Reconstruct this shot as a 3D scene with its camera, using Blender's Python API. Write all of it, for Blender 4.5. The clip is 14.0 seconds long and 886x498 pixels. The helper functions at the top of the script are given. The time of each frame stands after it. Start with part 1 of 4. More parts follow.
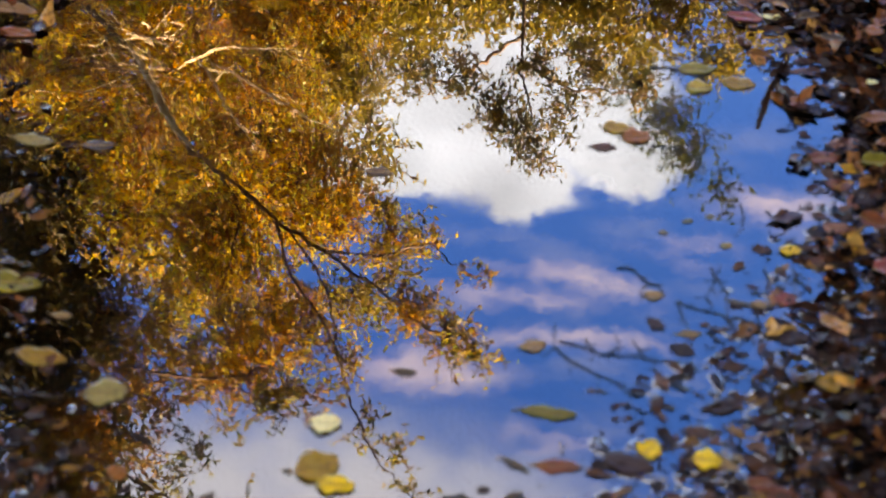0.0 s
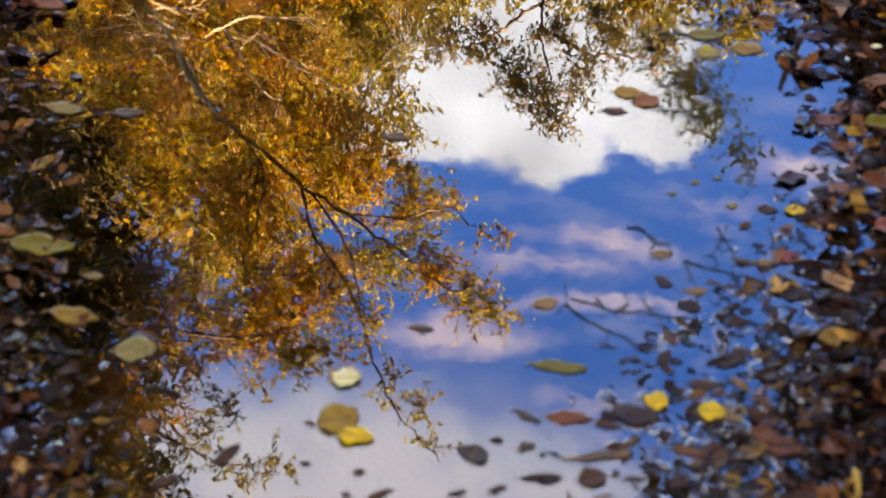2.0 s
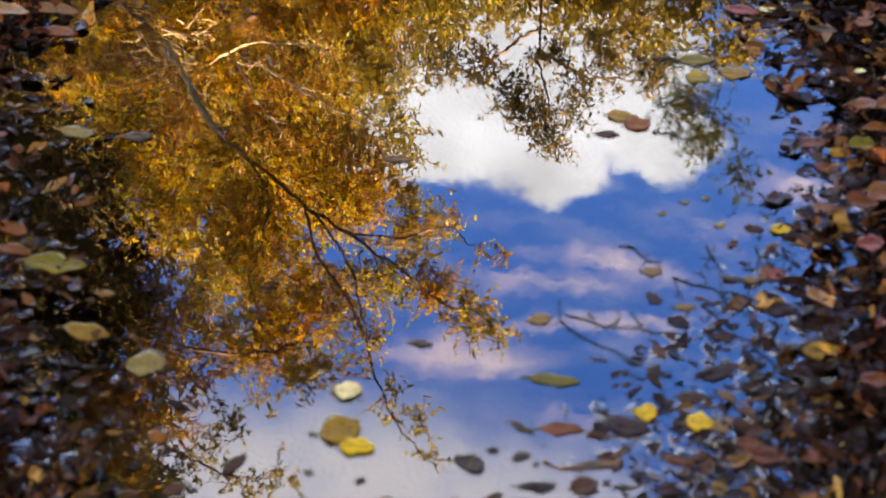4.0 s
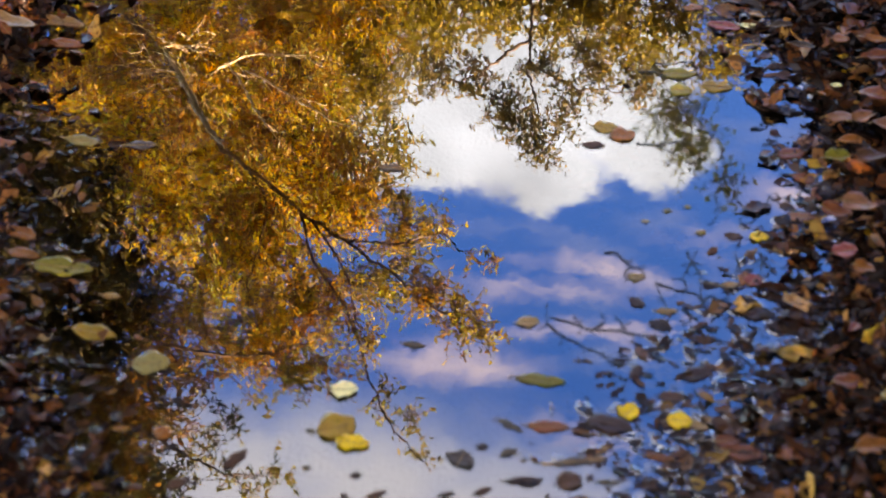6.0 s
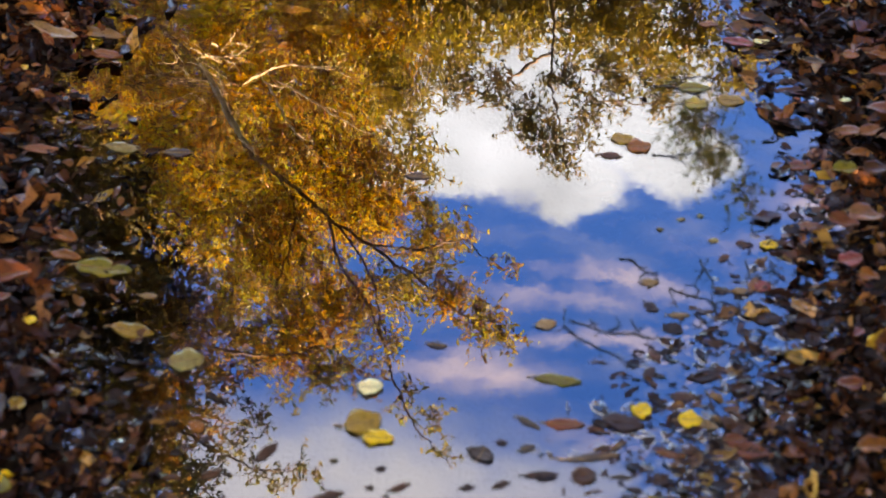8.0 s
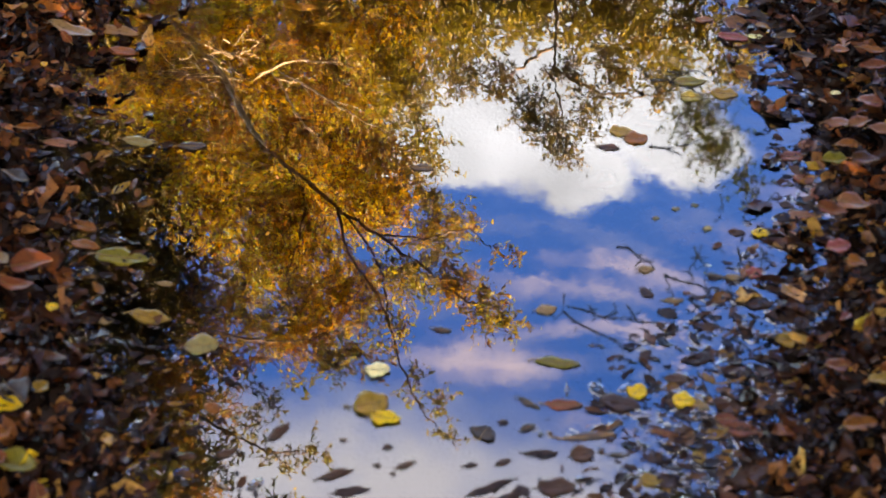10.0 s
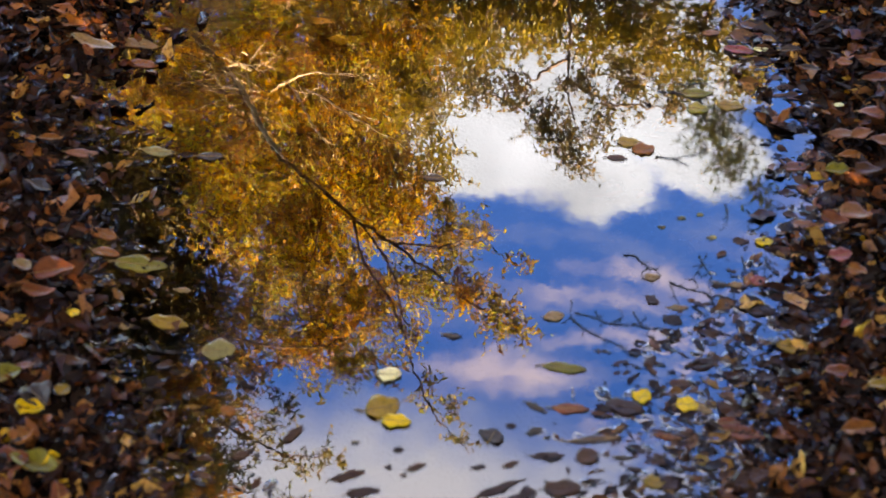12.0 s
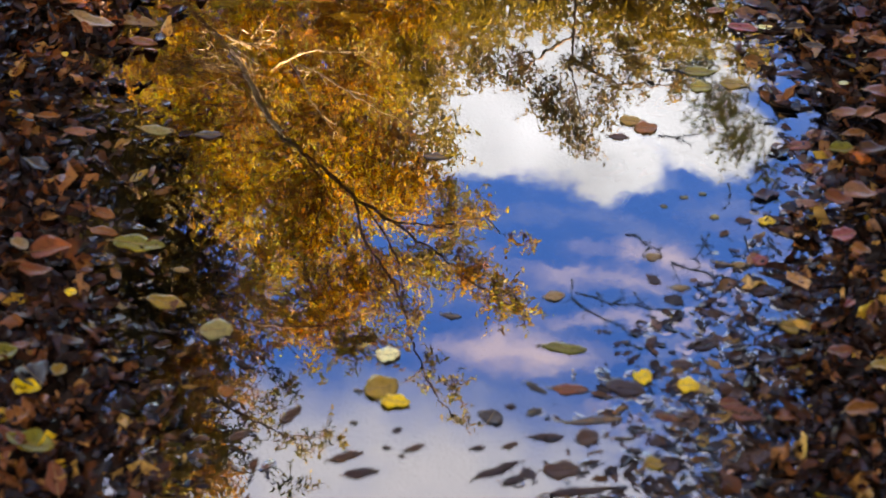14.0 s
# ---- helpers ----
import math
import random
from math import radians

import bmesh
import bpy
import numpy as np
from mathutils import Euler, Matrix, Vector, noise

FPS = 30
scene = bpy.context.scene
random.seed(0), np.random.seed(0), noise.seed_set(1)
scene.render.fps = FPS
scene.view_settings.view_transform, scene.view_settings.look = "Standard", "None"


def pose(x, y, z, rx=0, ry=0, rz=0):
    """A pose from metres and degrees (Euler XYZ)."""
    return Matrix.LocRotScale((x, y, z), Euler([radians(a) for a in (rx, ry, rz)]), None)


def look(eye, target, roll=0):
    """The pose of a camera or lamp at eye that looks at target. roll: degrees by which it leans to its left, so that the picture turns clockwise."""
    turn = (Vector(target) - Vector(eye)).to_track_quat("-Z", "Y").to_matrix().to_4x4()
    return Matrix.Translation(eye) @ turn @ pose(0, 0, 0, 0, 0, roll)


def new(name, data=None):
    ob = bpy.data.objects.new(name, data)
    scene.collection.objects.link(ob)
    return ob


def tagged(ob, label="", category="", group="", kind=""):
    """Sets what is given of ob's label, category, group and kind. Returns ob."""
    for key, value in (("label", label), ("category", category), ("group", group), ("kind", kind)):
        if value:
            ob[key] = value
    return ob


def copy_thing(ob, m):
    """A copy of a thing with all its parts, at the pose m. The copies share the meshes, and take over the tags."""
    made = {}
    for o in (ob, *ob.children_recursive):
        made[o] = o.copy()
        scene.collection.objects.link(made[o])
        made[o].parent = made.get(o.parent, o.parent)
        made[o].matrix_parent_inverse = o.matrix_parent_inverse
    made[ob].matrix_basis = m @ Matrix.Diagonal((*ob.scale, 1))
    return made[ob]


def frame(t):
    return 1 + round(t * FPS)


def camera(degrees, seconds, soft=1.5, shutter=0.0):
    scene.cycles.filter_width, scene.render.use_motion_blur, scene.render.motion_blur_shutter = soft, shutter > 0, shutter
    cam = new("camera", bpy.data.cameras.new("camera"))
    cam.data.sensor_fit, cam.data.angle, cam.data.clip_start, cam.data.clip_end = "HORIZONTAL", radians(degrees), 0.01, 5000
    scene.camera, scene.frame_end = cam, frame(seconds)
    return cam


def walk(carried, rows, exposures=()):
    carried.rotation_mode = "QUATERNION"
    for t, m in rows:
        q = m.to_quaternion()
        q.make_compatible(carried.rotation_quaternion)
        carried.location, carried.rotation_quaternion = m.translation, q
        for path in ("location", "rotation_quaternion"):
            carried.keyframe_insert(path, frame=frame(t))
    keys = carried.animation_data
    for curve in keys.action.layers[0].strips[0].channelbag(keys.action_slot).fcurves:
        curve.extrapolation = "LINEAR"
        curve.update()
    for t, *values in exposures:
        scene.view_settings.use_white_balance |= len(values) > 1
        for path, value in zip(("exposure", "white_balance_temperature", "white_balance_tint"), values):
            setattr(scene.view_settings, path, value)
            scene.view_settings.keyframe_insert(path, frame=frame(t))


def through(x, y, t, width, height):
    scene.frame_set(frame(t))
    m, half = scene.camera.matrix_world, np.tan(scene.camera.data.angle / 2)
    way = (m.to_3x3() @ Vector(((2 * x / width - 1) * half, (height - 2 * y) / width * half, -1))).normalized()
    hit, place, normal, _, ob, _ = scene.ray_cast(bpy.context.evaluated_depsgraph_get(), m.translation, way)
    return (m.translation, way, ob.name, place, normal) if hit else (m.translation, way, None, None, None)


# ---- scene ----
# ---------------------------------------------------------------- camera
cam = camera(28.0, 14.0, soft=1.6)
cam.data.dof.use_dof, cam.data.dof.focus_distance, cam.data.dof.aperture_fstop = True, 3.7, 5.0
PATH = [
    (0, (0.1330, -1.6742, 1.5486), (0.0235, -0.0626, 0.0), 1.43),
    (0.5, (0.1394, -1.6910, 1.5627), (0.0223, -0.0614, 0.0), 1.17),
    (1, (0.1454, -1.7069, 1.5766), (0.0191, -0.0839, 0.0), 0.95),
    (1.5, (0.1511, -1.7223, 1.5906), (0.0091, -0.1203, 0.0), 0.55),
    (2, (0.1561, -1.7374, 1.6047), (0.0093, -0.1354, 0.0), 0.18),
    (2.5, (0.1604, -1.7526, 1.6191), (0.0123, -0.1218, 0.0), 0.27),
    (3, (0.1641, -1.7682, 1.6339), (0.0070, -0.1144, 0.0), 0.16),
    (3.5, (0.1670, -1.7842, 1.6492), (0.0054, -0.1096, 0.0), 0.06),
    (4, (0.1693, -1.8010, 1.6651), (0.0082, -0.1010, 0.0), -0.04),
    (6.5, (0.1759, -1.8958, 1.7534), (0.0167, -0.0778, 0.0), 0.57),
    (7, (0.1772, -1.9167, 1.7725), (0.0077, -0.0657, 0.0), 0.59),
    (7.5, (0.1790, -1.9378, 1.7919), (-0.0037, -0.0664, 0.0), 0.48),
    (8, (0.1813, -1.9589, 1.8114), (-0.0163, -0.0815, 0.0), 0.27),
    (8.5, (0.1841, -1.9798, 1.8307), (-0.0283, -0.0998, 0.0), -0.02),
    (11, (0.2079, -2.0678, 1.9131), (-0.0125, -0.1077, 0.0), -0.32),
    (11.5, (0.2138, -2.0789, 1.9237), (-0.0253, -0.0983, 0.0), -0.50),
    (12, (0.2196, -2.0866, 1.9312), (-0.0389, -0.0907, 0.0), -0.79),
    (12.5, (0.2247, -2.0902, 1.9348), (-0.0396, -0.0888, 0.0), -0.90),
    (13, (0.2288, -2.0892, 1.9339), (-0.0306, -0.0987, 0.0), -0.75),
    (13.5, (0.2312, -2.0828, 1.9276), (-0.0270, -0.1183, 0.0), -0.86),
    (14, (0.2311, -2.0704, 1.9150), (-0.0335, -0.1364, 0.0), -1.03),
]
walk(cam, [(t, look(eye, target, roll)) for t, eye, target, roll in PATH], exposures=[(0, 4.38, 9500, 13), (14, 4.38, 9500, 13)])

# ---------------------------------------------------------------- sky, sun
SUN_FROM = Vector((0.60, -0.62, 0.42)).normalized()

world = bpy.data.worlds.new("autumn_sky")
scene.world = world
world.use_nodes = True
wt = world.node_tree
wt.nodes.clear()


def wnode(kind, **values):
    n = wt.nodes.new(kind)
    for key, value in values.items():
        setattr(n, key, value)
    return n


def wlink(a, b):
    wt.links.new(a, b)


def wmath(op, a, b=None, clamp=False):
    n = wnode("ShaderNodeMath", operation=op, use_clamp=clamp)
    for i, v in enumerate((a, b)):
        if v is None:
            continue
        if isinstance(v, (int, float)):
            n.inputs[i].default_value = v
        else:
            wlink(v, n.inputs[i])
    return n.outputs[0]


sky = wnode("ShaderNodeTexSky", sky_type="NISHITA", sun_disc=False)
sky.sun_elevation = math.asin(SUN_FROM.z)
sky.sun_rotation = math.atan2(SUN_FROM.x, SUN_FROM.y)
sky.altitude, sky.air_density, sky.dust_density, sky.ozone_density = 200, 1.0, 0.3, 2.0
deep = wnode("ShaderNodeHueSaturation")
deep.inputs["Hue"].default_value = 0.523
deep.inputs["Saturation"].default_value = 1.38
deep.inputs["Value"].default_value = 1.4
wlink(sky.outputs[0], deep.inputs["Color"])

coord = wnode("ShaderNodeTexCoord")
sep = wnode("ShaderNodeSeparateXYZ")
wlink(coord.outputs["Generated"], sep.inputs[0])
up = wmath("MAXIMUM", sep.outputs[2], 0.05)
plane = wnode("ShaderNodeCombineXYZ")
wlink(wmath("DIVIDE", sep.outputs[0], up), plane.inputs[0])
wlink(wmath("DIVIDE", sep.outputs[1], up), plane.inputs[1])


def wnoise(scale, detail, rough=0.55, stretch=(1, 1, 1), shift=(0, 0, 0)):
    m = wnode("ShaderNodeMapping")
    m.inputs["Scale"].default_value, m.inputs["Location"].default_value = stretch, shift
    wlink(plane.outputs[0], m.inputs[0])
    n = wnode("ShaderNodeTexNoise")
    n.inputs["Scale"].default_value, n.inputs["Detail"].default_value = scale, detail
    n.inputs["Roughness"].default_value = rough
    wlink(m.outputs[0], n.inputs["Vector"])
    return n


billow = wnoise(16.0, 6.0)
shake = wnode("ShaderNodeVectorMath", operation="MULTIPLY_ADD")
shake.inputs[1].default_value = (0.075, 0.075, 0.0)
wlink(billow.outputs["Color"], shake.inputs[0])
wlink(plane.outputs[0], shake.inputs[2])


def puff(u, v, ru, rv, edge=0.25):
    """A cloud lobe over the place (u, v) of the sky's ceiling; 1 inside, 0 outside."""
    off = wnode("ShaderNodeVectorMath", operation="SUBTRACT")
    off.inputs[1].default_value = (u + 0.0375, v + 0.0375, 0)
    wlink(shake.outputs[0], off.inputs[0])
    size = wnode("ShaderNodeVectorMath", operation="MULTIPLY")
    size.inputs[1].default_value = (1 / ru, 1 / rv, 0)
    wlink(off.outputs[0], size.inputs[0])
    far = wnode("ShaderNodeVectorMath", operation="LENGTH")
    wlink(size.outputs[0], far.inputs[0])
    ramp = wnode("ShaderNodeMapRange", interpolation_type="SMOOTHSTEP")
    ramp.inputs[1].default_value, ramp.inputs[2].default_value = 1 + edge, 1 - edge
    wlink(far.outputs["Value"], ramp.inputs[0])
    return ramp.outputs[0]


def union(parts):
    total = parts[0]
    for p in parts[1:]:
        total = wmath("MAXIMUM", total, p)
    return total


# the heaped white cloud over the clearing, and others like it round the sky
heap = union([puff(-0.07, 1.29, 0.185, 0.15, 0.12), puff(-0.01, 1.135, 0.05, 0.055, 0.2), puff(0.075, 1.18, 0.055, 0.05, 0.2), puff(-0.08, 1.155, 0.06, 0.05, 0.25),
              puff(-0.135, 1.155, 0.09, 0.06, 0.15), puff(-1.6, 0.3, 0.8, 0.5), puff(0.6, -1.5, 0.9, 0.5), puff(1.9, 0.9, 0.6, 0.7),
              puff(-0.9, 2.6, 0.9, 0.5)])
# thin rosy streaks, a veil overhead and the pale bank of cloud that it thickens to
streaky = wnoise(9.0, 5.0, 0.6, stretch=(1.0, 2.6, 1.0))
streak = union([puff(0.0, 1.004, 0.085, 0.020, 0.7), puff(0.03, 0.947, 0.07, 0.009, 0.8), puff(-0.085, 0.905, 0.055, 0.022, 0.7), puff(0.128, 1.065, 0.035, 0.014, 0.8),
                puff(0.02, 0.842, 0.035, 0.012, 0.8), puff(0.2, 1.12, 0.05, 0.02, 0.8)])
streak = wmath("MULTIPLY", streak, wmath("MULTIPLY", wmath("SUBTRACT", streaky.outputs[0], 0.36), 3.4, True), True)
veil = union([puff(0.0, 0.10, 1.1, 0.46, 0.25), puff(0.3, -0.4, 0.9, 0.7, 0.6)])
bank = union([puff(-0.15, 0.70, 0.25, 0.14, 0.36), puff(0.06, 0.64, 0.16, 0.10, 0.4)])
mottle = wnoise(13.0, 4.0)
veil = wmath("MULTIPLY", veil, wmath("ADD", wmath("MULTIPLY", mottle.outputs[0], 1.9), -0.03, True))
bank = wmath("MULTIPLY", bank, wmath("ADD", wmath("MULTIPLY", mottle.outputs[0], 1.5), 0.22, True))
wisps = wnode("ShaderNodeMapRange", interpolation_type="SMOOTHSTEP")
wisps.inputs[1].default_value, wisps.inputs[2].default_value, wisps.inputs[4].default_value = 0.46, 0.85, 0.42
wlink(streaky.outputs[0], wisps.inputs[0])

CLOUD = 5.2


def over(below, mask, color, amount=1.0):
    mix = wnode("ShaderNodeMix", data_type="RGBA")
    wlink(wmath("MULTIPLY", mask, amount), mix.inputs[0])
    wlink(below, mix.inputs[6])
    if isinstance(color, tuple):
        mix.inputs[7].default_value = (*color, 1)
    else:
        wlink(color, mix.inputs[7])
    return mix.outputs[2]


shade = wnode("ShaderNodeMapRange")
shade.inputs[1].default_value, shade.inputs[2].default_value = 0.3, 0.7
shade.inputs[3].default_value, shade.inputs[4].default_value = 0.56 * CLOUD, 1.02 * CLOUD
soft_noise = wnoise(8.0, 4.0)
wlink(soft_noise.outputs[0], shade.inputs[0])
body_tone = wnode("ShaderNodeCombineColor")
for i, part_of in enumerate((0.80, 0.96, 1.28)):
    wlink(wmath("MULTIPLY", shade.outputs[0], part_of), body_tone.inputs[i])
tone = over(deep.outputs[0], wisps.outputs[0], (CLOUD * 0.50, CLOUD * 0.54, CLOUD * 0.72), 0.75)
tone = over(tone, streak, (CLOUD * 0.66, CLOUD * 0.60, CLOUD * 0.78), 0.85)
tone = over(tone, veil, (CLOUD * 0.55, CLOUD * 0.615, CLOUD * 0.80), 0.88)
tone = over(tone, bank, (CLOUD * 0.52, CLOUD * 0.59, CLOUD * 0.78), 0.88)
tone = over(tone, heap, body_tone.outputs[0], 0.97)
back = wnode("ShaderNodeBackground")
back.inputs["Strength"].default_value = 0.08
wlink(tone, back.inputs["Color"])
wout = wnode("ShaderNodeOutputWorld")
wlink(back.outputs[0], wout.inputs["Surface"])

sun = new("sun", bpy.data.lights.new("sun", "SUN"))
sun.data.energy, sun.data.angle, sun.data.color = 5.0, radians(0.6), (1.0, 0.90, 0.74)
sun.matrix_world = look(SUN_FROM * 20, (0, 0, 0))


# ---------------------------------------------------------------- materials
def material(name):
    m = bpy.data.materials.new(name)
    m.use_nodes = True
    t = m.node_tree
    return m, t, t.nodes["Principled BSDF"]


def tex_noise(t, scale, detail=4.0, vector=None, rough=0.55):
    n = t.nodes.new("ShaderNodeTexNoise")
    n.inputs["Scale"].default_value, n.inputs["Detail"].default_value, n.inputs["Roughness"].default_value = scale, detail, rough
    if vector is None:
        c = t.nodes.new("ShaderNodeTexCoord")
        vector = c.outputs["Object"]
    t.links.new(vector, n.inputs["Vector"])
    return n


def ramp(t, factor, stops, mode="LINEAR"):
    r = t.nodes.new("ShaderNodeValToRGB")
    r.color_ramp.interpolation = mode
    e = r.color_ramp.elements
    while len(e) > 1:
        e.remove(e[0])
    e[0].position, e[0].color = stops[0][0], (*stops[0][1], 1)
    for place, color in stops[1:]:
        e.new(place).color = (*color, 1)
    t.links.new(factor, r.inputs[0])
    return r.outputs[0]


def mixed(t, factor, a, b, how="MIX"):
    n = t.nodes.new("ShaderNodeMix")
    n.data_type, n.blend_type = "RGBA", how
    for i, v in ((0, factor), (6, a), (7, b)):
        if isinstance(v, (int, float)):
            n.inputs[i].default_value = v
        elif isinstance(v, tuple):
            n.inputs[i].default_value = (*v, 1)
        else:
            t.links.new(v, n.inputs[i])
    return n.outputs[2]


def bump(t, height, strength, distance, bsdf):
    n = t.nodes.new("ShaderNodeBump")
    n.inputs["Strength"].default_value, n.inputs["Distance"].default_value = strength, distance
    t.links.new(height, n.inputs["Height"])
    t.links.new(n.outputs[0], bsdf.inputs["Normal"])


def leaf_material(name, stops, rough=0.4, through=0.0, spots=(0.03, 0.016, 0.008), spotted=0.6, per_object=False, shine=0.15, drift=0.0):
    """Leaf surface: each leaf takes its tone from the stops; blotches, fine veins, and light that shines through. drift: how far whole sprays turn rustier or greener."""
    m, t, b = material(name)
    if per_object:
        pick = t.nodes.new("ShaderNodeObjectInfo").outputs["Random"]
    else:
        pick = t.nodes.new("ShaderNodeNewGeometry").outputs["Random Per Island"]
    tone = ramp(t, pick, stops)
    if drift:
        wide = tex_noise(t, 9.0, 3.0)
        tone = mixed(t, drift, tone, ramp(t, wide.outputs[0], [(0.36, (1.06, 0.76, 0.65)), (0.5, (1.0, 1.0, 1.0)), (0.62, (0.62, 0.76, 0.80))]), "MULTIPLY")
    blot = tex_noise(t, 130.0, 5.0)
    fine = tex_noise(t, 900.0, 2.0)
    spot = ramp(t, blot.outputs[0], [(0.5, (0, 0, 0)), (0.68, (spotted, spotted, spotted))])
    tone = mixed(t, spot, tone, spots)
    tone = mixed(t, 0.35, tone, ramp(t, fine.outputs[0], [(0.3, (0.55, 0.55, 0.55)), (0.7, (1.25, 1.25, 1.25))]), "MULTIPLY")
    t.links.new(tone, b.inputs["Base Color"])
    b.inputs["Roughness"].default_value = rough
    b.inputs["Specular IOR Level"].default_value = shine
    bump(t, fine.outputs[0], 0.25, 0.001, b)
    if through:
        glow = t.nodes.new("ShaderNodeBsdfTranslucent")
        t.links.new(tone, glow.inputs[0])
        mix = t.nodes.new("ShaderNodeMixShader")
        mix.inputs[0].default_value = through
        t.links.new(b.outputs[0], mix.inputs[1])
        t.links.new(glow.outputs[0], mix.inputs[2])
        t.links.new(mix.outputs[0], t.nodes["Material Output"].inputs["Surface"])
    return m


LITTER = leaf_material("wet_litter", [(0.0, (0.010, 0.005, 0.003)), (0.46, (0.017, 0.006, 0.003)), (0.68, (0.038, 0.011, 0.004)), (0.82, (0.10, 0.027, 0.007)), (0.90, (0.20, 0.06, 0.015)),
                                      (0.95, (0.34, 0.13, 0.035)), (0.985, (0.46, 0.21, 0.04)), (1.0, (0.66, 0.34, 0.015))], rough=0.24, shine=0.10, spotted=0.75)
SUNKEN = leaf_material("sunken_leaves", [(0.0, (0.008, 0.004, 0.003)), (0.5, (0.020, 0.009, 0.005)), (0.76, (0.055, 0.020, 0.008)), (0.92, (0.12, 0.045, 0.014)), (1.0, (0.24, 0.11, 0.02))],
                       rough=0.22, shine=0.09)
GOLD = leaf_material("golden_foliage", [(0.0, (0.169, 0.077, 0.014)), (0.2, (0.45, 0.193, 0.016)), (0.42, (0.74, 0.412, 0.020)), (0.66, (0.82, 0.567, 0.040)), (0.86, (0.645, 0.557, 0.064)), (1.0, (0.320, 0.391, 0.048))],
                     0.34, 0.56, spotted=0.3, drift=0.8, shine=0.45)
RUST = leaf_material("rusty_foliage", [(0.0, (0.22, 0.09, 0.03)), (0.35, (0.48, 0.21, 0.035)), (0.7, (0.58, 0.36, 0.05)), (1.0, (0.40, 0.37, 0.10))], 0.36, 0.5, spotted=0.3, drift=0.6, shine=0.4)
PALE = leaf_material("straw_green_foliage", [(0.0, (0.22, 0.13, 0.03)), (0.4, (0.34, 0.26, 0.05)), (0.75, (0.26, 0.28, 0.06)), (1.0, (0.55, 0.36, 0.07))], 0.45, 0.4, spotted=0.3)
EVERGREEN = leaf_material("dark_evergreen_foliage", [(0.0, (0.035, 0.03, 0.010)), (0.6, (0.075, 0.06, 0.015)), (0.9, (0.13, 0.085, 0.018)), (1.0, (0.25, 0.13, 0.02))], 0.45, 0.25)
OLIVE = leaf_material("olive_foliage", [(0.0, (0.20, 0.15, 0.025)), (0.45, (0.31, 0.25, 0.032)), (0.8, (0.50, 0.35, 0.04)), (1.0, (0.64, 0.45, 0.08))], 0.36, 0.58, drift=0.3, shine=0.4)
BRONZE = leaf_material("bronze_green_foliage", [(0.0, (0.08, 0.07, 0.025)), (0.5, (0.17, 0.14, 0.035)), (0.8, (0.32, 0.21, 0.04)), (1.0, (0.48, 0.28, 0.05))], 0.4, 0.3)

TONES = {"olive_yellow": (0.28, 0.145, 0.012), "yellow": (0.75, 0.42, 0.010), "cream": (0.95, 0.70, 0.28), "olive": (0.17, 0.125, 0.010), "tan": (0.27, 0.145, 0.045),
         "orange": (0.24, 0.070, 0.008), "brown": (0.075, 0.028, 0.010), "red": (0.24, 0.045, 0.025), "redbrown": (0.18, 0.045, 0.012), "straw": (0.22, 0.155, 0.04),
         "darkbrown": (0.036, 0.014, 0.008), "greybrown": (0.055, 0.036, 0.024), "pink": (0.24, 0.085, 0.030)}
LEAF = {k: leaf_material(k + "_leaf", [(0.0, tuple(v * 0.85 for v in c)), (1.0, tuple(min(v * 1.12, 0.85) for v in c))], 0.32, 0.12,
                         spots=tuple(v * 0.35 for v in c), spotted=0.55, per_object=True) for k, c in TONES.items()}


def bark(name, dark, light, rough=0.75):
    m, t, b = material(name)
    n = tex_noise(t, 60.0, 6.0)
    f = tex_noise(t, 400.0, 3.0)
    tone = ramp(t, n.outputs[0], [(0.35, dark), (0.65, light)])
    t.links.new(mixed(t, 0.5, tone, ramp(t, f.outputs[0], [(0.3, (0.5, 0.5, 0.5)), (0.7, (1.2, 1.2, 1.2))]), "MULTIPLY"), b.inputs["Base Color"])
    b.inputs["Roughness"].default_value = rough
    bump(t, n.outputs[0], 0.6, 0.004, b)
    return m


BARK = bark("brown_bark", (0.10, 0.055, 0.03), (0.34, 0.20, 0.11))
DARK_BARK = bark("dark_brown_bark", (0.085, 0.045, 0.022), (0.26, 0.145, 0.07))
# light, warm bark colour that stands in for sunlight on limb and twigs
PALE_BARK = bark("sunlit_tone_bark", (0.62, 0.40, 0.22), (0.98, 0.80, 0.55))
TWIG = bark("black_wet_twig", (0.006, 0.005, 0.005), (0.016, 0.012, 0.010), 0.85)

mud, t_, b_ = material("dark_mud")
n_ = tex_noise(t_, 14.0, 8.0)
g_ = tex_noise(t_, 180.0, 3.0)
t_.links.new(mixed(t_, 0.5, ramp(t_, n_.outputs[0], [(0.3, (0.008, 0.004, 0.002)), (0.7, (0.04, 0.021, 0.011))]),
                   ramp(t_, g_.outputs[0], [(0.3, (0.5, 0.5, 0.5)), (0.7, (1.2, 1.2, 1.2))]), "MULTIPLY"), b_.inputs["Base Color"])
b_.inputs["Roughness"].default_value = 0.6
b_.inputs["Specular IOR Level"].default_value = 0.12
bump(t_, g_.outputs[0], 0.5, 0.004, b_)

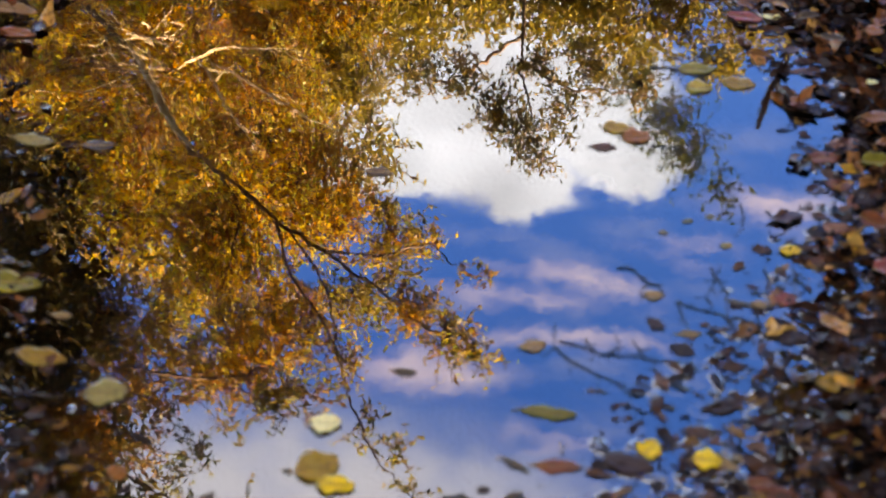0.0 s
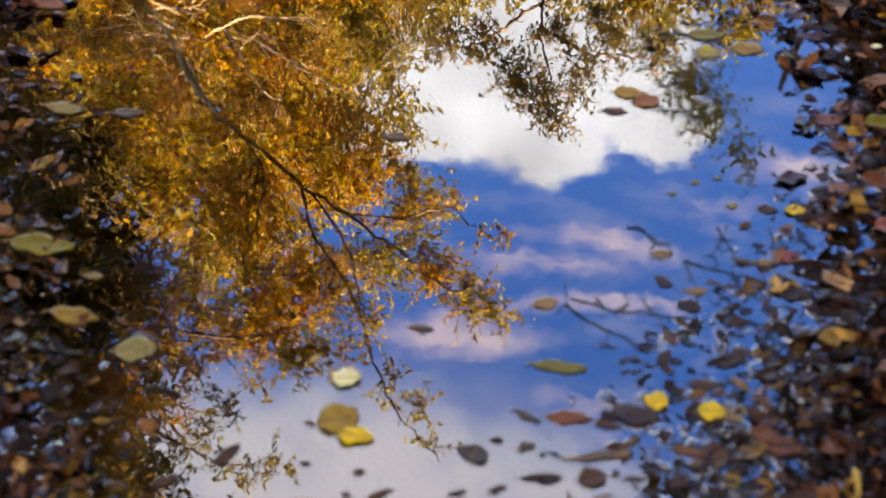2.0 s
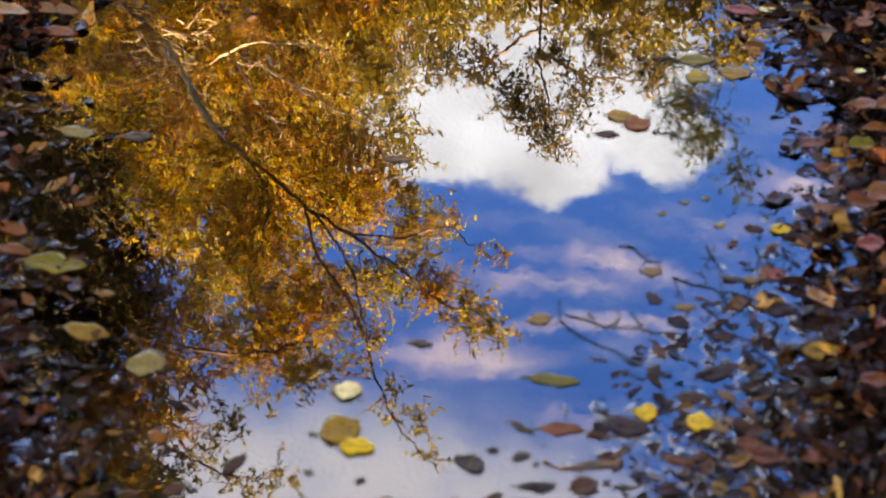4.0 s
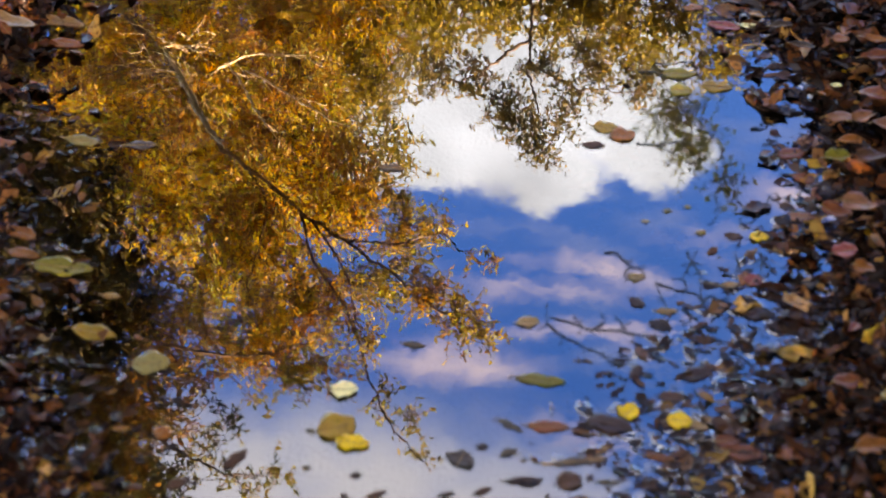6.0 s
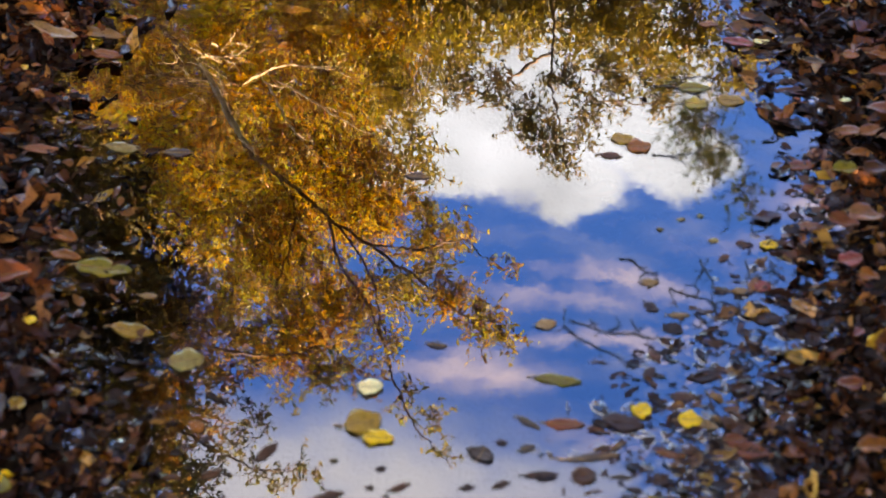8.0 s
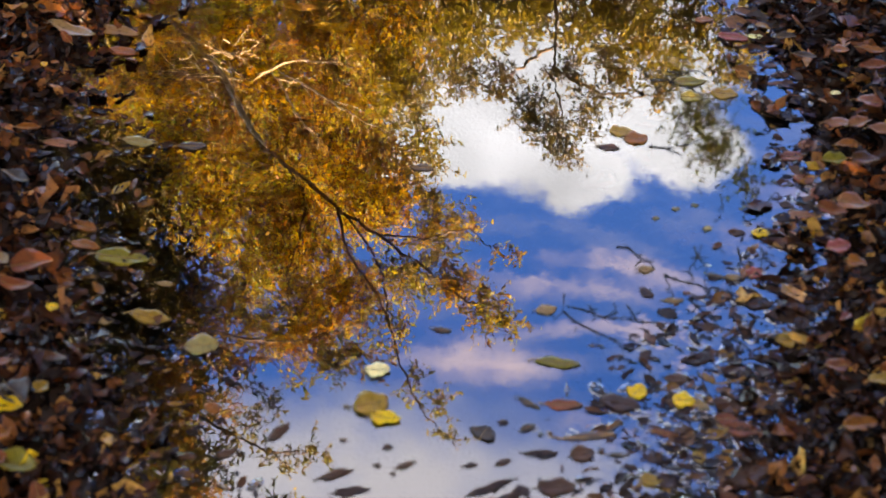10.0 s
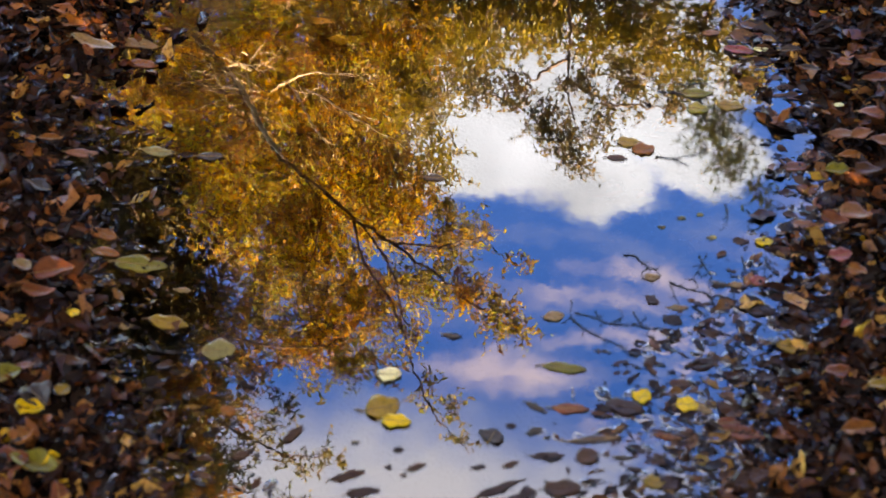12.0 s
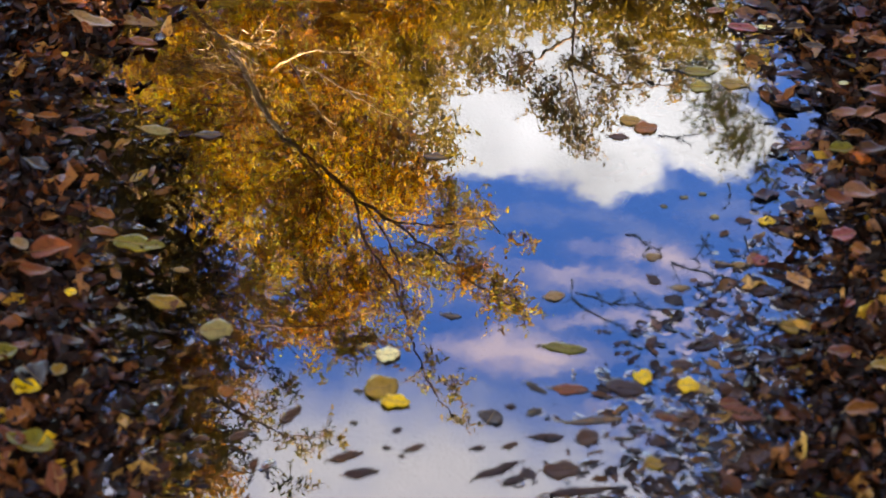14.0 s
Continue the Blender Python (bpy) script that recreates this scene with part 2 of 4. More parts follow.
# still water: clear, faintly stained, with a barely moving skin
pond, t_, b_ = material("puddle_water")
b_.inputs["Base Color"].default_value = (0.23, 0.155, 0.085, 1)
b_.inputs["Transmission Weight"].default_value = 1.0
b_.inputs["Roughness"].default_value = 0.0
b_.inputs["IOR"].default_value = 1.95
c_ = t_.nodes.new("ShaderNodeTexCoord")
total = None
for scale, much in ((9.0, 0.0018), (38.0, 0.0022), (62.0, 0.0055)):
    n_ = tex_noise(t_, scale, 2.0, c_.outputs["Object"])
    s_ = t_.nodes.new("ShaderNodeVectorMath")
    s_.operation = "MULTIPLY_ADD"
    s_.inputs[1].default_value, s_.inputs[2].default_value = (much, much, 0), (-much / 2, -much / 2, 0)
    t_.links.new(n_.outputs["Color"], s_.inputs[0])
    if total is None:
        total = s_.outputs[0]
    else:
        a_ = t_.nodes.new("ShaderNodeVectorMath")
        t_.links.new(total, a_.inputs[0])
        t_.links.new(s_.outputs[0], a_.inputs[1])
        total = a_.outputs[0]

# the skin is drawn up round the scraps in the shallows, so it lies less even there
p_ = t_.nodes.new("ShaderNodeSeparateXYZ")
t_.links.new(c_.outputs["Object"], p_.inputs[0])


def pmath(op, a, b, clamp=False):
    n = t_.nodes.new("ShaderNodeMath")
    n.operation, n.use_clamp = op, clamp
    for i, v in enumerate((a, b)):
        if isinstance(v, (int, float)):
            n.inputs[i].default_value = v
        else:
            t_.links.new(v, n.inputs[i])
    return n.outputs[0]


slope = pmath("SUBTRACT", pmath("MULTIPLY", p_.outputs[0], 1.15), pmath("ADD", p_.outputs[1], 0.50))
right = pmath("MULTIPLY", pmath("MULTIPLY", slope, 4.0, True), pmath("MULTIPLY", pmath("SUBTRACT", p_.outputs[0], 0.16), 5.0, True))
left = pmath("MULTIPLY", pmath("MULTIPLY", pmath("SUBTRACT", -0.34, p_.outputs[0]), 6.0, True), pmath("MULTIPLY", pmath("SUBTRACT", 0.02, p_.outputs[1]), 5.0, True))
uneven = pmath("MAXIMUM", right, pmath("MULTIPLY", left, 0.3))
for scale, much in ((34.0, 0.06), (60.0, 0.035)):
    n_ = tex_noise(t_, scale, 1.0, c_.outputs["Object"])
    s_ = t_.nodes.new("ShaderNodeVectorMath")
    s_.operation = "MULTIPLY_ADD"
    s_.inputs[1].default_value, s_.inputs[2].default_value = (much, much, 0), (-much / 2, -much / 2, 0)
    t_.links.new(n_.outputs["Color"], s_.inputs[0])
    k_ = t_.nodes.new("ShaderNodeVectorMath")
    k_.operation = "SCALE"
    t_.links.new(s_.outputs[0], k_.inputs[0])
    t_.links.new(uneven, k_.inputs["Scale"])
    a_ = t_.nodes.new("ShaderNodeVectorMath")
    t_.links.new(total, a_.inputs[0])
    t_.links.new(k_.outputs[0], a_.inputs[1])
    total = a_.outputs[0]
a_ = t_.nodes.new("ShaderNodeVectorMath")
a_.inputs[1].default_value = (0, 0, 1)
t_.links.new(total, a_.inputs[0])
u_ = t_.nodes.new("ShaderNodeVectorMath")
u_.operation = "NORMALIZE"
t_.links.new(a_.outputs[0], u_.inputs[0])
t_.links.new(u_.outputs[0], b_.inputs["Normal"])


# the same water where its skin rises to the edge of a leaf
rim_water, t_, b_ = material("rim_water")
b_.inputs["Base Color"].default_value = (0.23, 0.155, 0.085, 1)
b_.inputs["Transmission Weight"].default_value = 1.0
b_.inputs["Roughness"].default_value = 0.03
b_.inputs["IOR"].default_value = 1.95


# ---------------------------------------------------------------- mesh helpers
def mesh_object(name, verts, faces, mat, parent=None, label="", kind="", smooth=True):
    me = bpy.data.meshes.new(name)
    me.from_pydata([tuple(v) for v in verts], [], [tuple(f) for f in faces])
    me.materials.append(mat)
    if smooth:
        me.polygons.foreach_set("use_smooth", [True] * len(me.polygons))
    ob = new(name, me)
    ob.parent = parent
    return tagged(ob, label, kind=kind)


def leaf_grid(along, across):
    """Points (s along 0..1, w across -1..1) and quads of a leaf blade."""
    s, w = np.meshgrid(np.linspace(0, 1, along), np.linspace(-1, 1, across), indexing="ij")
    quads = [(i * across + j, i * across + j + 1, (i + 1) * across + j + 1, (i + 1) * across + j) for i in range(along - 1) for j in range(across - 1)]
    return s.ravel(), w.ravel(), np.array(quads)


def blade(s, w, length, width, fold, curl, twist, point=0.8, full=0.75):
    """Places of a leaf blade: oval outline, folded on its rib, curled along and twisted; the base at x = -length / 2."""
    half = width / 2 * np.sin(np.pi * np.clip(s, 0.02, 0.98) ** point) ** full
    x, y = (s - 0.5) * length, w * half
    z = fold * np.abs(w) * half + curl * ((s - 0.5) * 2) ** 2 * length * 0.5 + twist * w * (s - 0.5) * half * 2
    return np.stack([x, y, z], -1)


def turn_matrix(yaw, pitch, roll):
    return np.array(Euler((roll, pitch, yaw)).to_matrix())


def scatter(name, places, sizes, mat, rng, along=5, across=3, tilt=0.5, slim=0.5, hang=0.0, parent=None, label="", kind="stuff", crumple=0.0, lie=0.0):
    """Many leaves in one mesh: a blade at each place with its own size, turn, fold and curl. lie: how far they stray from one common lie."""
    s, w, quads = leaf_grid(along, across)
    n = len(s)
    verts, faces = [], []
    for k, (place, size) in enumerate(zip(places, sizes)):
        b = blade(s, w, size, size * slim * rng.uniform(0.6, 1.5), rng.uniform(-0.1, 0.6), rng.uniform(-0.35, 0.45), rng.uniform(-0.6, 0.6), rng.uniform(0.65, 1.05))
        b = b + rng.normal(0, size * crumple, b.shape)
        yaw = rng.normal(0, lie) + (math.pi if rng.uniform() < 0.5 else 0.0) if lie else rng.uniform(0, 6.283)
        m = turn_matrix(yaw, hang + rng.normal(0, tilt), rng.normal(0, tilt))
        verts.append(b @ m.T + place)
        faces.append(quads + k * n)
    return mesh_object(name, np.concatenate(verts), np.concatenate(faces).tolist(), mat, parent, label, kind)


def smooth_line(points, per=6):
    """A smooth line through the points."""
    p = np.array(points, float)
    p = np.vstack([2 * p[0] - p[1], p, 2 * p[-1] - p[-2]])
    out = []
    for i in range(1, len(p) - 2):
        for u in np.linspace(0, 1, per, endpoint=False):
            out.append(0.5 * (2 * p[i] + (p[i + 1] - p[i - 1]) * u + (2 * p[i - 1] - 5 * p[i] + 4 * p[i + 1] - p[i + 2]) * u * u
                              + (3 * p[i] - p[i - 1] - 3 * p[i + 1] + p[i + 2]) * u**3))
    return np.array(out + [p[-2]])


def limb_mesh(points, r0, r1, rng, wobble=0.006, sides=7, thin_ends=False):
    line = smooth_line(points)
    line[1:] += rng.normal(0, wobble, line[1:].shape) * np.linspace(0.3, 1, len(line) - 1)[:, None]
    verts, faces = [], []
    for i, c in enumerate(line):
        d = line[min(i + 1, len(line) - 1)] - line[max(i - 1, 0)]
        d = d / (np.linalg.norm(d) + 1e-9)
        a = np.cross(d, (0.31, 0.2, 0.93))
        a /= np.linalg.norm(a)
        b = np.cross(d, a)
        r = (r0 + (r1 - r0) * i / (len(line) - 1)) * rng.uniform(0.82, 1.2)
        if thin_ends:
            r *= 0.12 + 0.88 * math.sin(math.pi * i / (len(line) - 1)) ** 0.6
        for k in range(sides):
            q = 2 * math.pi * k / sides
            verts.append(c + r * (math.cos(q) * a + math.sin(q) * b))
        if i:
            for k in range(sides):
                o, p = (i - 1) * sides, i * sides
                faces.append((o + k, o + (k + 1) % sides, p + (k + 1) % sides, p + k))
    faces += [tuple(range(sides))[::-1], tuple(range(len(verts) - sides, len(verts)))]
    return verts, faces


def limb(name, points, r0, r1, mat, rng, parent=None, label="", wobble=0.006, thin_ends=False):
    v, f = limb_mesh(points, r0, r1, rng, wobble, 7, thin_ends)
    return mesh_object(name, v, f, mat, parent, label)


# ---------------------------------------------------------------- ground and puddle
SHORE_Y = [-1.3, -0.9, -0.6, -0.5, -0.4, -0.28, -0.18, 0.0, 0.18, 0.35, 0.45, 0.54, 0.95]
SHORE_LEFT = [-0.20, -0.34, -0.43, -0.48, -0.54, -0.60, -0.66, -0.70, -0.70, -0.68, -0.66, -0.63, -0.56]
SHORE_RIGHT = [0.42, 0.46, 0.48, 0.50, 0.52, 0.54, 0.56, 0.59, 0.575, 0.545, 0.52, 0.49, 0.38]


def shore(x, y):
    """How far a place lies inland of the water's edge (negative: over the water)."""
    left, right = np.interp(y, SHORE_Y, SHORE_LEFT), np.interp(y, SHORE_Y, SHORE_RIGHT)
    return np.maximum(np.maximum(left - x, x - right), np.maximum(y - 0.95, -1.15 - y))


def height(x, y):
    s = shore(x, y)
    rough = np.array([noise.noise((a * 7, b * 7, 0.3)) for a, b in zip(np.ravel(x), np.ravel(y))]).reshape(np.shape(s))
    return np.clip(s * np.where(s > 0, 0.09, 0.11), -0.055, 0.12) + 0.008 * rough * np.clip(np.abs(s) / 0.12, 0.3, 1)


axis_x = np.r_[-60, -25, -10, -5, -3, np.arange(-2, 2.01, 0.05), 3, 5, 10, 25, 60]
gx, gy = np.meshgrid(axis_x, axis_x, indexing="ij")
gz = height(gx, gy)
count = len(axis_x)
quads = [(i * count + j, (i + 1) * count + j, (i + 1) * count + j + 1, i * count + j + 1) for i in range(count - 1) for j in range(count - 1)]
ground = mesh_object("ground", np.stack([gx.ravel(), gy.ravel(), gz.ravel()], -1), quads, mud, label="dark muddy woodland ground around a puddle", kind="structure")
tagged(ground, category="ground")

wx, wy = np.meshgrid(np.linspace(-1.0, 0.95, 14), np.linspace(-1.45, 1.3, 14), indexing="ij")
quads = [(i * 14 + j, (i + 1) * 14 + j, (i + 1) * 14 + j + 1, i * 14 + j + 1) for i in range(13) for j in range(13)]
water = mesh_object("water", np.stack([wx.ravel(), wy.ravel(), 0 * wx.ravel()], -1), quads, pond, label="still puddle water mirroring sky and trees", kind="structure")
tagged(water, category="water")
water.visible_shadow = False


# ---------------------------------------------------------------- trees and shrubs round the puddle
def sprays(clumps, per_metre3, size, rng, most=5400):
    """Leaf places and twig lines of a crown made of clumps (x, y, z, radius): short twigs strung with leaves."""
    places, twigs = [], []
    for x, y, z, r in clumps:
        centre = np.array((x, y, z))
        for _ in range(max(3, int(min(most, per_metre3 * r * r) / 9))):
            way = rng.normal(0, 1, 3)
            way /= np.linalg.norm(way)
            start = centre + way * r * rng.uniform(0, 1) ** 0.6
            run = rng.normal(0, 1, 3) + way * 0.7 + (0, 0, -0.2)
            run *= rng.uniform(1.5, 4.0) * size / np.linalg.norm(run)
            twigs.append((start, start + run))
            for u in np.linspace(0.0, 1.0, 9):
                places.append(start + run * u + rng.normal(0, size * 0.35, 3))
    return places, twigs


def twig_mesh(name, twigs, mat, parent, rng, radius=0.0009):
    verts, faces = [], []
    for a, b in twigs:
        d = (b - a) / (np.linalg.norm(b - a) + 1e-9)
        p = np.cross(d, (0.3, 0.4, 0.86))
        p /= np.linalg.norm(p) + 1e-9
        q = np.cross(d, p)
        mid = (a + b) / 2 + rng.normal(0, 0.003, 3)
        o = len(verts)
        for c, r in ((a, radius), (mid, radius * 0.8), (b, radius * 0.4)):
            verts += [c + r * p, c + r * (-0.5 * p + 0.87 * q), c + r * (-0.5 * p - 0.87 * q)]
        for k in range(2):
            for j in range(3):
                faces.append((o + 3 * k + j, o + 3 * k + (j + 1) % 3, o + 3 * k + 3 + (j + 1) % 3, o + 3 * k + 3 + j))
    return mesh_object(name, verts, faces, mat, parent, kind="stuff")


def crown(parent, clumps, mat, density, size, seed, slim=0.45, name="foliage", label=""):
    rng = np.random.default_rng(seed)
    places, twigs = sprays(clumps, density, size, rng)
    sizes = size * rng.uniform(0.65, 1.25, len(places))
    scatter(name, places, sizes, mat, rng, 3, 3, 0.8, slim, 0.5, parent, label)
    twig_mesh("twigs", twigs, DARK_BARK, parent, rng, 0.0011)


def root(name, label, category):
    return tagged(new(name), label, category)


rng = np.random.default_rng(4)
tree = root("golden_tree", "golden autumn tree leaning its leafy bough over the puddle", "tree")
limb("trunk", [(-1.75, 2.4, -0.02), (-1.72, 2.35, 0.5), (-1.62, 2.2, 1.0), (-1.4, 1.95, 1.5)], 0.03, 0.012, BARK, rng, tree, wobble=0.004)
limb("bough", [(-1.72, 2.35, 0.45), (-1.3, 1.8, 0.58), (-0.95, 1.35, 0.56)] + [(-0.698, 1.015, 0.52), (-0.610, 0.903, 0.52), (-0.514, 0.732, 0.52), (-0.452, 0.656, 0.52), (-0.286, 0.509, 0.52), (-0.132, 0.387, 0.52), (-0.021, 0.291, 0.52), (0.089, 0.206, 0.52)], 0.0068, 0.0018, BARK, rng, tree, wobble=0.0035)
# the limb's lit look comes from its bark colour
limb("pale_limb", [(-0.548, 0.599, 0.22), (-0.516, 0.553, 0.22), (-0.480, 0.488, 0.22), (-0.446, 0.425, 0.22), (-0.416, 0.382, 0.22), (-0.388, 0.345, 0.22)], 0.0068, 0.0050, PALE_BARK, rng, tree, "pale limb with sunlight put into its bark colour", wobble=0.0012, thin_ends=True)
for line, r in (([(-0.301, 0.520, 0.52), (-0.263, 0.405, 0.52), (-0.190, 0.287, 0.52), (-0.148, 0.197, 0.53), (-0.126, 0.136, 0.54), (-0.086, 0.069, 0.57), (-0.047, 0.044, 0.60), (-0.006, 0.008, 0.62)], 0.0024),
                ([(-0.285, 0.506, 0.52), (-0.211, 0.395, 0.52), (-0.172, 0.289, 0.52), (-0.146, 0.202, 0.52)], 0.0020),
                ([(-0.424, 0.658, 0.55), (-0.380, 0.575, 0.55), (-0.371, 0.457, 0.55), (-0.373, 0.344, 0.55), (-0.332, 0.240, 0.55)], 0.0024),
                ([(-0.205, 0.431, 0.50), (-0.104, 0.434, 0.50), (-0.040, 0.465, 0.50), (0.021, 0.408, 0.50)], 0.0022),
                ([(-0.493, 0.173, 0.53), (-0.381, 0.156, 0.53), (-0.278, 0.182, 0.53), (-0.189, 0.237, 0.53)], 0.0025),
                ([(-0.533, 0.062, 0.62), (-0.447, 0.016, 0.62), (-0.353, -0.029, 0.62), (-0.259, -0.025, 0.62)], 0.0025)):
    limb("branch", line, r * 1.25, r * 0.45, DARK_BARK, rng, tree, wobble=0.003)
# bare branches in the same bark, sunlight painted into its colour
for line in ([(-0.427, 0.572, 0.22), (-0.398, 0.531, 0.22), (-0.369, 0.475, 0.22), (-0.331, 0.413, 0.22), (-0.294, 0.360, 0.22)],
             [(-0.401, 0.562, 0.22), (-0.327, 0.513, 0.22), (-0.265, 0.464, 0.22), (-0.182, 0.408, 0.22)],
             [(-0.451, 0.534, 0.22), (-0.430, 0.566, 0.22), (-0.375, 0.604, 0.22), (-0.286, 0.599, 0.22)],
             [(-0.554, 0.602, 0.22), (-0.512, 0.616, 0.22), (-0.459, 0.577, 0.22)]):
    limb("pale_branch", line, 0.0030, 0.0016, PALE_BARK, rng, tree, "pale bare branch with a sunlit tone in its bark", wobble=0.0022, thin_ends=True)
    pts = smooth_line(line, 5)
    for q in pts[3::4]:
        run = rng.normal(0, 1, 3) * (0.03, 0.02, 0.01) + (0.012, 0.0, 0.0)
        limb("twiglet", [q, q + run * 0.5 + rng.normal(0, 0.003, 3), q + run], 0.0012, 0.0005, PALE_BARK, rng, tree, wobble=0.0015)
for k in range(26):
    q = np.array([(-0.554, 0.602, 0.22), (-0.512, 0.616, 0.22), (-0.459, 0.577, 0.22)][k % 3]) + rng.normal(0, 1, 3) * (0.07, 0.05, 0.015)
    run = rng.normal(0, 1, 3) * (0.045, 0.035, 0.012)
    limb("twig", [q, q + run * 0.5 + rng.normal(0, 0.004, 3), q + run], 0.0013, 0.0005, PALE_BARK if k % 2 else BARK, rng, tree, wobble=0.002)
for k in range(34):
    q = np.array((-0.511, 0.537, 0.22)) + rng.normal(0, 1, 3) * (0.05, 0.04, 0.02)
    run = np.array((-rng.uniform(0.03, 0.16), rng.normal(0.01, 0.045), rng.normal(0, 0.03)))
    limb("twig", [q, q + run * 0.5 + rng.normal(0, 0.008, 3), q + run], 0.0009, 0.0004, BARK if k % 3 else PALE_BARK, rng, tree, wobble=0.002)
GOLD_HIGH = [(-0.76, 1.57, 0.95, 0.151), (-0.54, 1.62, 0.95, 0.151), (-0.36, 1.61, 0.95, 0.135), (-0.87, 1.31, 0.90, 0.115), (-0.65, 1.28, 0.88, 0.142), (-0.45, 1.26, 0.86, 0.140), (-0.69, 0.95, 0.80, 0.119), (-0.48, 0.88, 0.75, 0.128), (-0.32, 0.86, 0.72, 0.120), (-0.58, 0.62, 0.68, 0.091), (-0.40, 0.60, 0.64, 0.101), (-0.25, 0.63, 0.62, 0.077), (-1.00, 1.61, 1.00, 0.124), (-1.01, 1.35, 0.95, 0.088), (-0.80, 1.10, 0.85, 0.062)]
crown(tree, GOLD_HIGH, GOLD, 215000, 0.0155, 11, 0.30)
GOLD_EDGE = [(-0.27, 1.28, 0.84, 0.090), (-0.27, 1.70, 0.95, 0.091), (-0.19, 1.46, 0.90, 0.055), (-0.18, 0.82, 0.60, 0.059), (-0.13, 0.71, 0.55, 0.028), (-0.30, 1.33, 0.80, 0.056)]
crown(tree, GOLD_EDGE, OLIVE, 150000, 0.017, 17, 0.3, label="olive-green leaves at the crown's edge")
RUST_HIGH = [(-0.44, 0.81, 0.60, 0.062), (-0.26, 0.77, 0.58, 0.054), (-0.49, 1.41, 0.75, 0.085), (-0.43, 0.53, 0.56, 0.052), (-0.39, 1.10, 0.66, 0.059), (-0.60, 0.87, 0.62, 0.063)]
crown(tree, RUST_HIGH, RUST, 150000, 0.017, 18, 0.3, label="rust-coloured leaves")
GOLD_BACK = [(-1.27, 2.04, 1.35, 0.174), (-1.10, 2.06, 1.35, 0.190), (-0.86, 2.14, 1.35, 0.208), (-0.55, 2.17, 1.35, 0.206), (-1.11, 1.74, 1.35, 0.149), (-0.90, 1.71, 1.35, 0.195), (-0.65, 1.76, 1.35, 0.195), (-0.45, 1.83, 1.35, 0.131), (-0.95, 1.41, 1.35, 0.110), (-0.81, 1.41, 1.35, 0.140), (-0.63, 1.45, 1.35, 0.171), (-0.45, 1.49, 1.35, 0.109), (-0.67, 1.20, 1.35, 0.090), (-1.07, 2.32, 1.35, 0.197), (-1.28, 2.24, 1.35, 0.179), (-0.84, 2.43, 1.35, 0.198)]
crown(tree, GOLD_BACK, OLIVE, 52000, 0.021, 16)
GOLD_LOW = [(-0.20, 0.69, 0.63, 0.060), (-0.11, 0.64, 0.61, 0.026), (-0.05, 0.54, 0.57, 0.025), (-0.12, 0.53, 0.59, 0.046), (-0.31, 0.47, 0.62, 0.058), (-0.45, 0.47, 0.65, 0.070), (-0.14, 0.39, 0.57, 0.045), (-0.05, 0.33, 0.53, 0.042), (0.02, 0.25, 0.50, 0.036), (0.07, 0.19, 0.47, 0.021), (-0.23, 0.30, 0.57, 0.055), (-0.34, 0.28, 0.59, 0.055), (-0.15, 0.21, 0.53, 0.030), (-0.28, 0.19, 0.56, 0.048), (-0.38, 0.46, 0.63, 0.058), (-0.27, 0.36, 0.59, 0.047), (-0.47, 0.37, 0.64, 0.057), (-0.28, 0.27, 0.58, 0.049), (-0.20, 0.39, 0.58, 0.040), (-0.35, 0.19, 0.57, 0.043), (-0.23, 0.13, 0.53, 0.038), (-0.34, 0.36, 0.61, 0.051), (-0.40, 0.25, 0.60, 0.050)]
crown(tree, GOLD_LOW, GOLD, 225000, 0.0135, 12, 0.30)
GOLD_TIPS = [(-0.14, 0.39, 0.56, 0.040), (-0.05, 0.33, 0.52, 0.038), (0.02, 0.25, 0.49, 0.032), (0.065, 0.195, 0.46, 0.022), (-0.05, 0.54, 0.56, 0.026), (-0.11, 0.52, 0.58, 0.036), (-0.12, 0.64, 0.60, 0.032), (-0.08, 0.60, 0.59, 0.022), (-0.09, 0.42, 0.54, 0.026)]
crown(tree, GOLD_TIPS, OLIVE, 170000, 0.0125, 19, 0.32, label="olive-gold leaves along the bough's tip")
RUST_LOW = [(-0.56, 0.42, 0.67, 0.064), (-0.49, 0.26, 0.62, 0.062), (-0.18, 0.13, 0.52, 0.032), (-0.45, 0.15, 0.59, 0.054), (-0.56, 0.15, 0.64, 0.050), (0.02, 0.44, 0.54, 0.016), (0.06, 0.40, 0.52, 0.015), (-0.57, 0.06, 0.71, 0.055), (-0.61, 0.11, 0.67, 0.044), (-0.52, 0.10, 0.68, 0.039), (-0.52, -0.01, 0.77, 0.044), (-0.64, 0.02, 0.74, 0.050), (-0.61, 0.14, 0.64, 0.055), (-0.56, 0.05, 0.72, 0.061), (-0.49, -0.03, 0.79, 0.050), (-0.60, -0.05, 0.80, 0.061), (-0.47, 0.12, 0.68, 0.040)]
crown(tree, RUST_LOW, RUST, 160000, 0.0145, 13, 0.3, label="rust-coloured leaves")
PALE_LOW = [(-0.11, 0.19, 0.66, 0.031), (-0.06, 0.15, 0.66, 0.026), (-0.03, 0.08, 0.66, 0.019), (-0.32, 0.17, 0.66, 0.020), (-0.38, 0.11, 0.66, 0.033), (-0.42, 0.03, 0.66, 0.032), (-0.34, -0.01, 0.66, 0.028), (-0.27, 0.01, 0.66, 0.026), (-0.46, -0.03, 0.66, 0.043), (-0.32, -0.11, 0.66, 0.023), (-0.53, -0.06, 0.66, 0.048), (-0.54, -0.15, 0.66, 0.042)]
